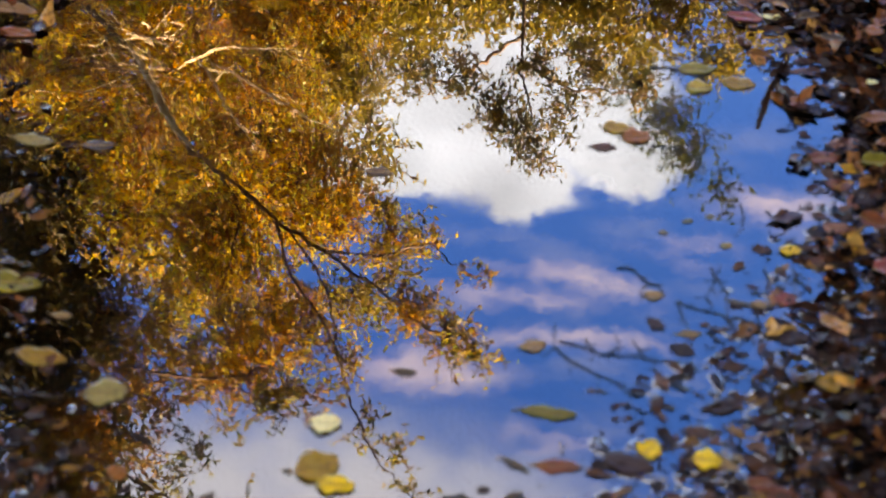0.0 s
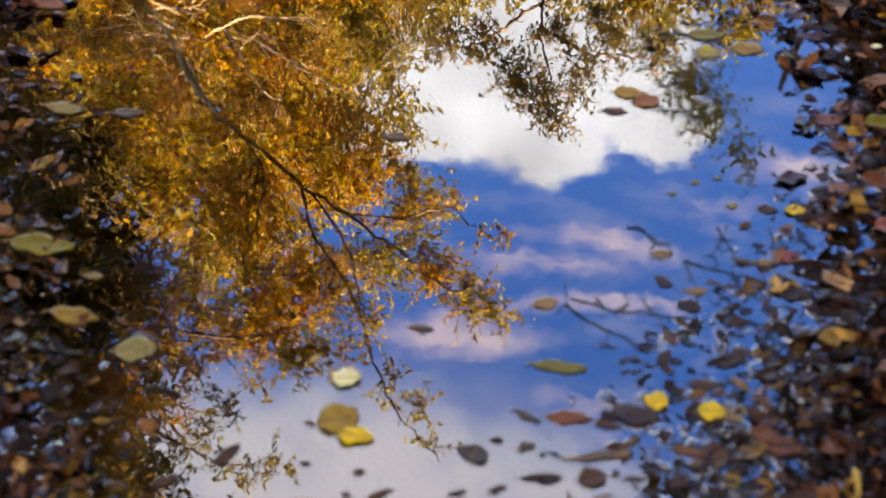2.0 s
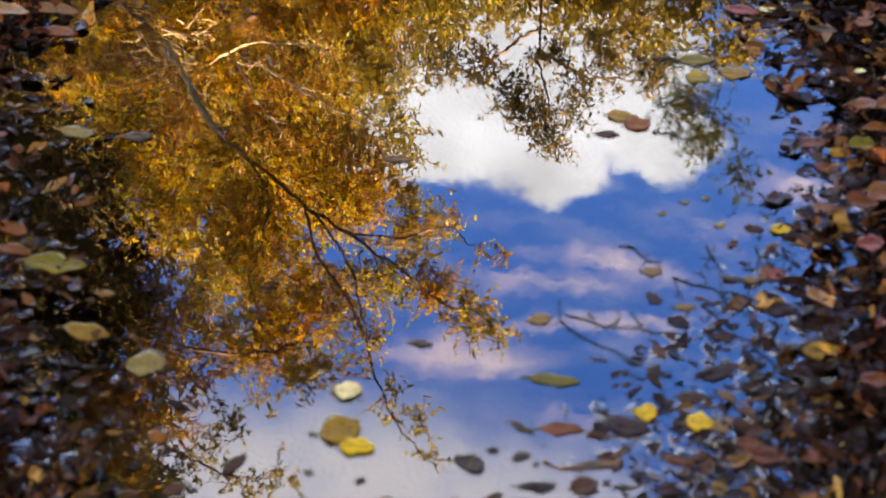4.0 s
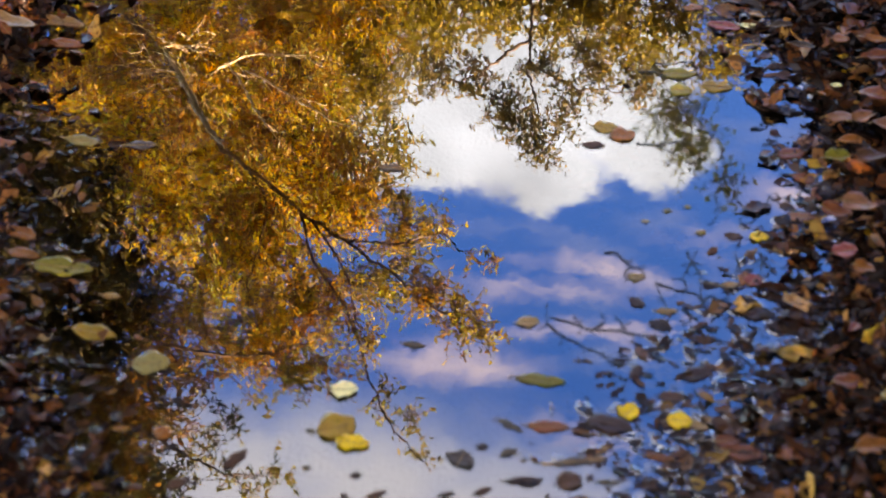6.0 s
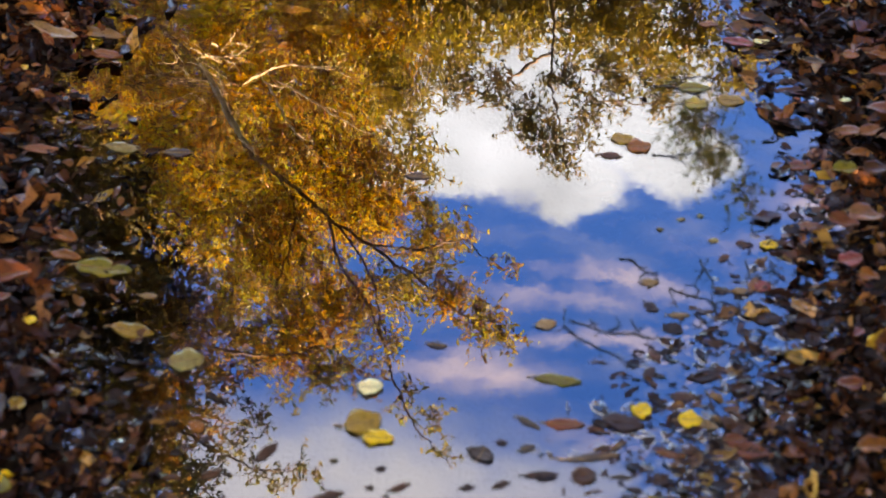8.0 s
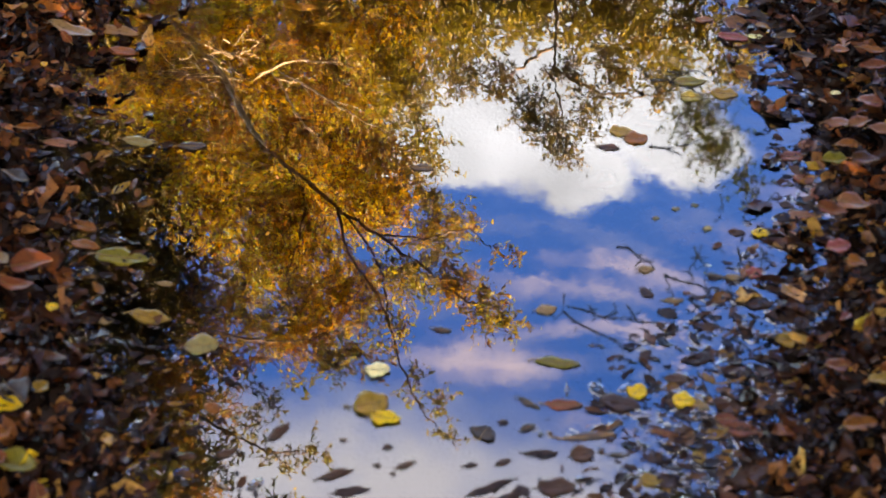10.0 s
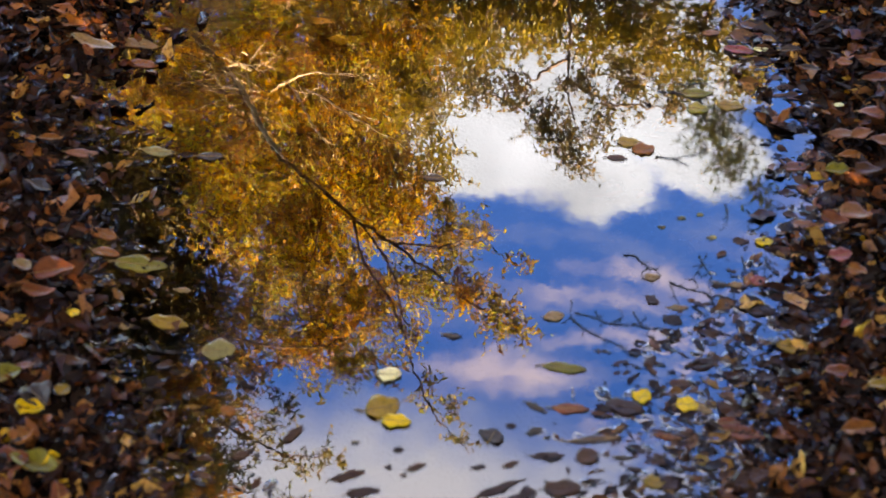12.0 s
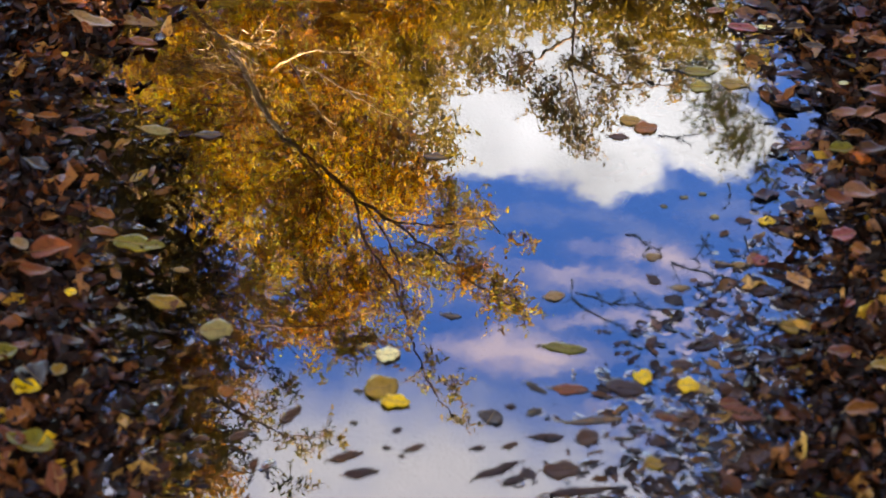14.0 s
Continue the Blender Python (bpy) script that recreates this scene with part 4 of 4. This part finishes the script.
drop_leaf(-0.205, -0.491, 0.040, 0.018, 55, "brown", "brown leaf tilted on the water")
drop_leaf(0.307, -0.521, 0.030, 0.025, 5, "olive_yellow", "small yellow leaf in the shallows")
drop_leaf(0.437, -0.500, 0.066, 0.035, 30, "brown", "large brown leaf lying in the shallows")
drop_leaf(0.210, -0.579, 0.093, 0.014, 14, "darkbrown", "long dark leaf in the shallows")
drop_leaf(0.332, 0.021, 0.012, 0.008, 10, "straw", "tiny pale bud husk floating")
drop_leaf(0.361, 0.032, 0.010, 0.008, 0, "straw", "tiny pale bud husk floating")
drop_leaf(0.301, -0.004, 0.010, 0.007, 0, "straw", "tiny pale bud husk floating")
drop_leaf(0.289, -0.119, 0.023, 0.017, 0, "tan", "small tan leaf floating on blue water")
drop_leaf(0.380, -0.020, 0.014, 0.011, 10, "straw", "small pale leaf floating on blue water")
drop_leaf(-0.073, 0.074, 0.039, 0.018, 0, "greybrown", "grey-brown leaf floating flat")
drop_leaf(-0.152, 0.275, 0.050, 0.025, 5, "olive", "pale olive leaf floating far out", sunk=0.006)
drop_leaf(-0.537, 0.089, 0.059, 0.025, -5, "straw", "pale brown leaf floating near the bank")
drop_leaf(-0.450, 0.087, 0.047, 0.021, 5, "greybrown", "grey-brown leaf floating near the bank")
drop_leaf(0.547, 0.195, 0.044, 0.027, 10, "pink", "pinkish brown leaf on the wet bank")
drop_leaf(0.621, 0.225, 0.042, 0.027, 30, "pink", "pinkish leaf shining wet on the bank")
drop_leaf(0.569, 0.018, 0.045, 0.031, -20, "redbrown", "wet red-brown leaf on the bank")
drop_leaf(0.450, -0.109, 0.023, 0.026, 60, "red", "small red leaf on twigs at the bank")
drop_leaf(0.531, -0.104, 0.026, 0.019, 10, "tan", "small tan leaf on the wet bank")
drop_leaf(0.599, -0.096, 0.030, 0.026, -20, "orange", "orange leaf on the wet bank")
drop_leaf(0.506, -0.038, 0.055, 0.029, 20, "tan", "tan leaf at the edge of the bank")
drop_leaf(0.601, 0.418, 0.026, 0.024, 0, "orange", "small orange leaf on dark litter")
drop_leaf(0.651, 0.413, 0.044, 0.022, -10, "orange", "orange leaf on dark litter")
drop_leaf(-0.003, -0.276, 0.028, 0.012, -5, "greybrown", "thin grey-brown leaf floating flat")
drop_leaf(-0.708, 0.334, 0.092, 0.031, -18, "tan", "long tan leaf at the head of the bank")
drop_leaf(-0.623, 0.319, 0.061, 0.026, -5, "orange", "straw-orange leaf at the head of the bank")
drop_leaf(-0.761, 0.378, 0.062, 0.035, -15, "orange", "orange leaf on the bank litter")


# smaller leaves and scraps
drop_leaf(-0.495, 0.450, 0.061, 0.026, 3, "straw", "pale straw leaf just under the far water", sunk=0.006)
drop_leaf(-0.268, 0.430, 0.076, 0.031, 0, "olive", "broad olive leaf drifting under the surface", sunk=0.006)
drop_leaf(0.292, 0.557, 0.061, 0.032, 2, "olive", "olive leaf floating under the far bank", sunk=0.006)
drop_leaf(0.339, 0.585, 0.033, 0.018, 0, "yellow", "small bright yellow leaf under the far bank", sunk=0.006)
drop_leaf(-0.339, 0.482, 0.072, 0.023, -4, "tan", "tan leaf floating flat far out", sunk=0.006)
drop_leaf(0.117, 0.424, 0.045, 0.019, 0, "greybrown", "grey leaf scum floating far out", sunk=0.006)
drop_leaf(0.176, 0.444, 0.042, 0.022, 8, "greybrown", "grey wet leaf floating far out", sunk=0.006)
drop_leaf(0.224, 0.376, 0.068, 0.019, 4, "greybrown", "thin grey leaf floating far out", sunk=0.006)
drop_leaf(0.129, 0.464, 0.060, 0.023, -3, "olive_yellow", "yellowish leaf floating under the far shrubs", sunk=0.006)
drop_leaf(-0.118, -0.436, 0.010, 0.007, 0, "greybrown", "tiny dark scrap floating on the puddle")
drop_leaf(-0.114, -0.496, 0.010, 0.008, 10, "greybrown", "tiny dark scrap floating on the puddle")
drop_leaf(-0.052, -0.502, 0.013, 0.010, 20, "darkbrown", "tiny dark scrap floating on the puddle")
drop_leaf(-0.062, -0.535, 0.010, 0.008, 0, "darkbrown", "tiny dark scrap floating on the puddle")
drop_leaf(-0.039, -0.547, 0.008, 0.008, 0, "darkbrown", "tiny dark scrap floating on the puddle")
drop_leaf(0.135, -0.447, 0.022, 0.014, 30, "greybrown", "grey-violet leaf scrap floating in the shallows")
drop_leaf(0.134, -0.403, 0.035, 0.011, -28, "greybrown", "grey leaf scrap floating in the shallows")
drop_leaf(0.101, -0.441, 0.014, 0.011, 0, "darkbrown", "small dark scrap beside a grey leaf")
drop_leaf(0.063, -0.521, 0.020, 0.009, 15, "darkbrown", "small dark leaf scrap afloat")
drop_leaf(0.107, -0.511, 0.023, 0.011, 30, "brown", "small brown leaf scrap afloat")
drop_leaf(0.137, -0.557, 0.015, 0.025, 60, "darkbrown", "dark leaf scrap sunk on edge")
drop_leaf(0.262, -0.482, 0.027, 0.008, 5, "greybrown", "narrow grey scrap in the shallows")
drop_leaf(0.279, -0.501, 0.020, 0.009, -10, "darkbrown", "dark scrap in the shallows")
drop_leaf(0.322, -0.437, 0.038, 0.012, -6, "redbrown", "narrow red-brown leaf in the shallows")
drop_leaf(0.370, -0.474, 0.020, 0.022, 40, "olive_yellow", "small ochre leaf among dark scraps")
drop_leaf(0.327, -0.520, 0.026, 0.034, 60, "darkbrown", "dark brown leaf beside a yellow one")
drop_leaf(0.585, -0.418, 0.047, 0.032, 15, "orange", "broad orange leaf lying on dark litter")
drop_leaf(0.619, -0.333, 0.039, 0.024, 20, "olive_yellow", "ochre yellow leaf lying on dark litter")
drop_leaf(0.505, -0.327, 0.041, 0.021, -25, "olive_yellow", "ochre leaf wedged in dark litter")
drop_leaf(0.511, -0.296, 0.034, 0.021, -20, "tan", "tan leaf among dark wet litter")
drop_leaf(0.560, -0.310, 0.036, 0.028, 10, "redbrown", "red-brown leaf among dark wet litter")
drop_leaf(0.499, -0.190, 0.059, 0.026, 10, "darkbrown", "dark soaked leaf at the water's edge")
drop_leaf(0.458, -0.174, 0.041, 0.024, 10, "darkbrown", "dark soaked leaf at the water's edge")
drop_leaf(0.575, -0.062, 0.036, 0.032, 20, "red", "red leaf propped on the wet bank")
drop_leaf(0.515, -0.129, 0.024, 0.023, 10, "redbrown", "small red-brown leaf on the bank")
drop_leaf(0.394, -0.122, 0.029, 0.010, -12, "greybrown", "narrow dark leaf afloat by the twigs")
drop_leaf(0.457, -0.174, 0.038, 0.018, 4, "darkbrown", "dark soaked leaf in the shallows by the twigs")
drop_leaf(0.437, -0.106, 0.032, 0.015, 75, "orange", "orange-brown leaf curled up beside a twig")
drop_leaf(0.419, -0.121, 0.024, 0.014, 10, "tan", "tan leaf against an orange-brown one")
drop_leaf(0.485, -0.142, 0.030, 0.014, -25, "darkbrown", "small dark leaf in the wet edge")
drop_leaf(0.509, -0.192, 0.058, 0.024, -8, "darkbrown", "broad dark leaf lying soaked at the bank")
drop_leaf(0.331, -0.180, 0.031, 0.012, 5, "tan", "narrow tan leaf floating by the twigs")
drop_leaf(0.291, -0.168, 0.024, 0.018, -40, "darkbrown", "dark curled leaf floating by the twigs")
drop_leaf(0.228, -0.178, 0.031, 0.016, 0, "tan", "faint tan leaf under blue water", sunk=0.006)
drop_leaf(0.338, -0.081, 0.024, 0.015, 20, "greybrown", "grey leaf scrap floating under the twigs", sunk=0.006)
drop_leaf(0.408, -0.402, 0.032, 0.027, 10, "redbrown", "red-brown leaf soaked in the shallows")
drop_leaf(0.422, -0.312, 0.049, 0.021, -10, "darkbrown", "dark leaf soaked among scraps")
drop_leaf(0.370, -0.292, 0.043, 0.025, 20, "darkbrown", "dark leaf soaked among scraps")
drop_leaf(0.338, -0.334, 0.033, 0.019, 0, "brown", "brown leaf soaked among scraps")
drop_leaf(0.292, -0.295, 0.025, 0.017, 60, "darkbrown", "dark scrap standing in the shallows")
drop_leaf(-0.701, -0.042, 0.049, 0.027, -25, "greybrown", "grey-brown leaf lying on dark litter")
drop_leaf(-0.541, -0.024, 0.038, 0.018, 55, "olive_yellow", "narrow yellow-brown leaf at the water's edge")
drop_leaf(-0.653, 0.377, 0.096, 0.028, -8, "tan", "long straw-coloured leaf at the bank's head")
drop_leaf(-0.577, -0.116, 0.047, 0.026, -20, "orange", "orange leaf on the dark bank")
drop_leaf(-0.671, -0.228, 0.035, 0.023, -30, "tan", "tan leaf on the dark bank")
drop_leaf(-0.632, -0.279, 0.053, 0.026, 0, "redbrown", "wine-red leaf on the dark bank")
drop_leaf(-0.570, -0.311, 0.019, 0.016, 0, "yellow", "tiny yellow leaf on the dark bank")
drop_leaf(-0.494, -0.310, 0.022, 0.016, 0, "tan", "small tan leaf on the dark bank")
drop_leaf(-0.628, -0.452, 0.041, 0.040, 30, "olive", "dull green leaf on the dark bank")
drop_leaf(-0.540, -0.470, 0.021, 0.027, 60, "olive_yellow", "small olive-yellow leaf on dark litter")
drop_leaf(-0.540, -0.611, 0.070, 0.041, -10, "olive", "large dull olive leaf on the bank")
drop_leaf(-0.571, -0.614, 0.047, 0.049, 20, "redbrown", "rust-red leaf on the bank")
drop_leaf(-0.571, -0.490, 0.049, 0.050, -40, "greybrown", "broad grey-brown leaf under a yellow one")
drop_leaf(-0.543, -0.410, 0.050, 0.017, -10, "brown", "narrow brown leaf on dark litter")
drop_leaf(-0.783, 0.409, 0.053, 0.034, -20, "orange", "orange leaf lit on the upper bank")
drop_leaf(-0.783, 0.469, 0.041, 0.029, 10, "tan", "pale tan leaf on the upper bank")
drop_leaf(-0.830, 0.353, 0.030, 0.022, -10, "orange", "small orange leaf on the upper bank")
drop_leaf(-0.659, 0.195, 0.029, 0.018, 0, "orange", "small orange leaf on the bank's slope")
drop_leaf(-0.715, 0.077, 0.041, 0.019, 5, "orange", "tan-orange leaf on the dark bank")
drop_leaf(-0.665, 0.072, 0.056, 0.022, 0, "pink", "pinkish leaf shining on the dark bank")
drop_leaf(-0.424, -0.226, 0.026, 0.012, 0, "tan", "small tan leaf at the water's edge")
drop_leaf(-0.268, -0.535, 0.032, 0.015, 35, "brown", "brown leaf afloat near the bank")
drop_leaf(-0.305, -0.458, 0.019, 0.027, 60, "orange", "rusty leaf scrap by the bank")
drop_leaf(0.590, 0.226, 0.052, 0.025, 8, "pink", "pale pink-brown leaf lying wet on the bank")
drop_leaf(0.603, 0.036, 0.051, 0.038, -8, "pink", "broad pinkish leaf on the wet bank")
drop_leaf(0.516, 0.165, 0.046, 0.027, 12, "redbrown", "red-brown leaf on the wet bank")
drop_leaf(0.654, 0.207, 0.044, 0.031, -5, "pink", "pinkish leaf on dark litter")
drop_leaf(0.577, 0.136, 0.038, 0.030, 10, "olive", "dull green leaf among red-brown leaves")
drop_leaf(0.557, 0.078, 0.037, 0.029, -12, "redbrown", "dark red-brown leaf on the wet bank")
drop_leaf(0.522, 0.026, 0.046, 0.023, 6, "pink", "pale leaf half in the shallows")
drop_leaf(0.650, 0.369, 0.048, 0.029, 12, "redbrown", "red-brown leaf on dark litter")
drop_leaf(0.575, 0.614, 0.033, 0.050, 30, "orange", "orange leaf on the far bank litter")
drop_leaf(0.373, 0.516, 0.032, 0.017, 12, "pink", "narrow pinkish leaf on the far bank")
# a white glint on the litter, made as a tiny cream-coloured leaf
drop_leaf(0.586, 0.301, 0.018, 0.010, 5, "cream", "small cream leaf shape standing in for a glint on wet litter")
drop_leaf(0.639, 0.276, 0.045, 0.032, -10, "redbrown", "wine-brown leaf on wet litter")
drop_leaf(0.487, 0.270, 0.030, 0.019, 20, "brown", "brown leaf at the water's edge")
drop_leaf(0.530, 0.110, 0.032, 0.024, -20, "redbrown", "red-brown leaf at the water's edge")
drop_leaf(0.626, 0.139, 0.044, 0.030, 0, "brown", "brown leaf on wet litter")
drop_leaf(0.597, 0.174, 0.035, 0.021, 15, "orange", "orange-brown leaf on wet litter")
drop_leaf(0.457, 0.517, 0.035, 0.017, 0, "redbrown", "narrow red-brown leaf under the far bank")
drop_leaf(0.510, 0.451, 0.036, 0.021, 10, "greybrown", "wet grey leaf mirroring the sky")
drop_leaf(0.541, 0.400, 0.039, 0.018, -8, "greybrown", "wet grey leaf mirroring the sky")
drop_leaf(0.502, 0.374, 0.031, 0.016, 6, "brown", "brown leaf in the shallows")


# ---------------------------------------------------------------- loose leaves on top of the litter
rng = np.random.default_rng(19)
LOOSE = (("orange", "orange-brown fallen leaf lying on wet litter"), ("redbrown", "red-brown fallen leaf lying on wet litter"), ("brown", "brown curled fallen leaf lying on wet litter"),
         ("tan", "tan dry fallen leaf lying on wet litter"), ("red", "dark red fallen leaf lying on wet litter"), ("pink", "pale pinkish fallen leaf lying on wet litter"),
         ("greybrown", "grey-brown wet fallen leaf on the bank"), ("yellow", "small yellow fallen leaf on the bank"))
CHANCE = (0.07, 0.25, 0.42, 0.05, 0.08, 0.01, 0.10, 0.02)
models, laid = {}, 0
while laid < 140:
    x, y = rng.uniform(-1.0, 0.85), rng.uniform(-0.75, 0.75)
    if float(shore(np.array([x]), np.array([y]))[0]) < 0.01:
        continue
    laid += 1
    tone, words = LOOSE[rng.choice(8, p=CHANCE)]
    z = max(0.0, float(height(np.array([x]), np.array([y]))[0])) + rng.uniform(0.016, 0.026)
    m = pose(x, y, z, rng.normal(0, 20), rng.normal(0, 20), rng.uniform(0, 360))
    if tone not in models:
        models[tone] = drop_leaf(x, y, rng.uniform(0.038, 0.055), rng.uniform(0.018, 0.032), 0, tone, words)
        models[tone].matrix_basis = m
    else:
        other = copy_thing(models[tone], m)
        other.scale = [rng.uniform(0.30, 0.62)] * 3


# ---------------------------------------------------------------- bare twigs lying in the water
def fallen_twig(label, *lines):
    r = np.random.default_rng(len(lines) * 17 + int(lines[0][0][0] * 1000))
    thing = tagged(new("bare_twig"), label, "twig", "bare twigs")
    for k, line in enumerate(lines):
        pts = [(x, y, 0.0014 + 0.0005 * math.sin(i * 2.1 + k)) for i, (x, y) in enumerate(line)]
        limb("shoot", pts, 0.0011 if k == 0 else 0.0009, 0.0006, TWIG, r, thing, wobble=0.0005)
        for (x0, y0, z0), (x1, y1, _) in zip(pts[1:], pts[:-1]):
            d = np.array((x0 - x1, y0 - y1, 0.0)) * r.uniform(0.5, 0.9)
            turn = r.choice((-0.8, 0.8)) + r.normal(0, 0.25)
            d = np.array((d[0] * math.cos(turn) - d[1] * math.sin(turn), d[0] * math.sin(turn) + d[1] * math.cos(turn), 0.0))
            limb("twiglet", [(x0, y0, z0), tuple(np.array((x0, y0, z0)) + d * 0.5 + (0.001, -0.001, 0.0)), tuple(np.array((x0, y0, z0)) + d)], 0.0006, 0.0003, TWIG, r, thing, wobble=0.0004)


fallen_twig("dark forked twig beside floating leaves", [(0.283, 0.337), (0.315, 0.338), (0.343, 0.324), (0.358, 0.319)], [(0.311, 0.366), (0.327, 0.363), (0.363, 0.372)])
fallen_twig("branching black twig lying in the shallow water", [(0.316, -0.126), (0.328, -0.133), (0.346, -0.139), (0.370, -0.144), (0.380, -0.157), (0.388, -0.171), (0.393, -0.183)], [(0.380, -0.157), (0.387, -0.147), (0.401, -0.150), (0.413, -0.156), (0.423, -0.162), (0.425, -0.181)], [(0.316, -0.126), (0.323, -0.148), (0.330, -0.169)], [(0.414, -0.134), (0.416, -0.158), (0.419, -0.180)], [(0.377, -0.128), (0.378, -0.143), (0.383, -0.155)])
fallen_twig("forked hair-thin twig afloat on blue water", [(0.360, -0.061), (0.366, -0.081), (0.375, -0.098), (0.380, -0.108)], [(0.366, -0.081), (0.359, -0.098), (0.353, -0.115), (0.358, -0.125)], [(0.372, -0.057), (0.366, -0.081)])
fallen_twig("bent dark twig afloat beside a small leaf", [(0.243, -0.074), (0.261, -0.075), (0.272, -0.088), (0.282, -0.097), (0.293, -0.101), (0.301, -0.113)], [(0.282, -0.097), (0.272, -0.114)])
fallen_twig("thick short twig half sunk among soaked leaves", [(0.352, -0.174), (0.366, -0.187), (0.376, -0.198), (0.384, -0.206)], [(0.366, -0.187), (0.360, -0.199)])
fallen_twig("budded dark twig standing by a brown leaf", [(0.426, -0.057), (0.431, -0.077), (0.433, -0.092), (0.438, -0.112)], [(0.431, -0.077), (0.426, -0.095)])
fallen_twig("thin twig crossing the wet bank's edge", [(0.462, -0.053), (0.463, -0.074), (0.461, -0.099)], [(0.463, -0.074), (0.471, -0.081)])
fallen_twig("dark twig lying between soaked leaves", [(0.431, -0.142), (0.441, -0.149), (0.449, -0.155)], [(0.441, -0.149), (0.438, -0.167)])
fallen_twig("forked black twig half sunk in the shallows", [(0.170, -0.218), (0.191, -0.239), (0.221, -0.256), (0.247, -0.269), (0.261, -0.279)], [(0.169, -0.182), (0.170, -0.218)], [(0.175, -0.208), (0.201, -0.214), (0.230, -0.225), (0.265, -0.223), (0.287, -0.229), (0.324, -0.226)], [(0.206, -0.202), (0.219, -0.221)], [(0.263, -0.196), (0.276, -0.222)], [(0.230, -0.225), (0.247, -0.209)])
fallen_twig("curved dark twig among soaked leaves", [(0.415, -0.246), (0.434, -0.259), (0.451, -0.281)], [(0.389, -0.222), (0.412, -0.231), (0.434, -0.224)])
fallen_twig("thin twig lying across the wet bank", [(0.445, -0.304), (0.467, -0.316), (0.489, -0.310), (0.505, -0.320)], [(0.467, -0.316), (0.475, -0.330)])
fallen_twig("hair-thin twig afloat at the cloud's edge", [(0.285, 0.166), (0.313, 0.165), (0.352, 0.178)], [(0.313, 0.165), (0.332, 0.154)])
fallen_twig("small dark twig near the bank", [(0.400, 0.062), (0.404, 0.038), (0.401, 0.013)], [(0.433, 0.052), (0.442, 0.035), (0.435, 0.012)], [(0.480, 0.068), (0.470, 0.045), (0.456, 0.012)])
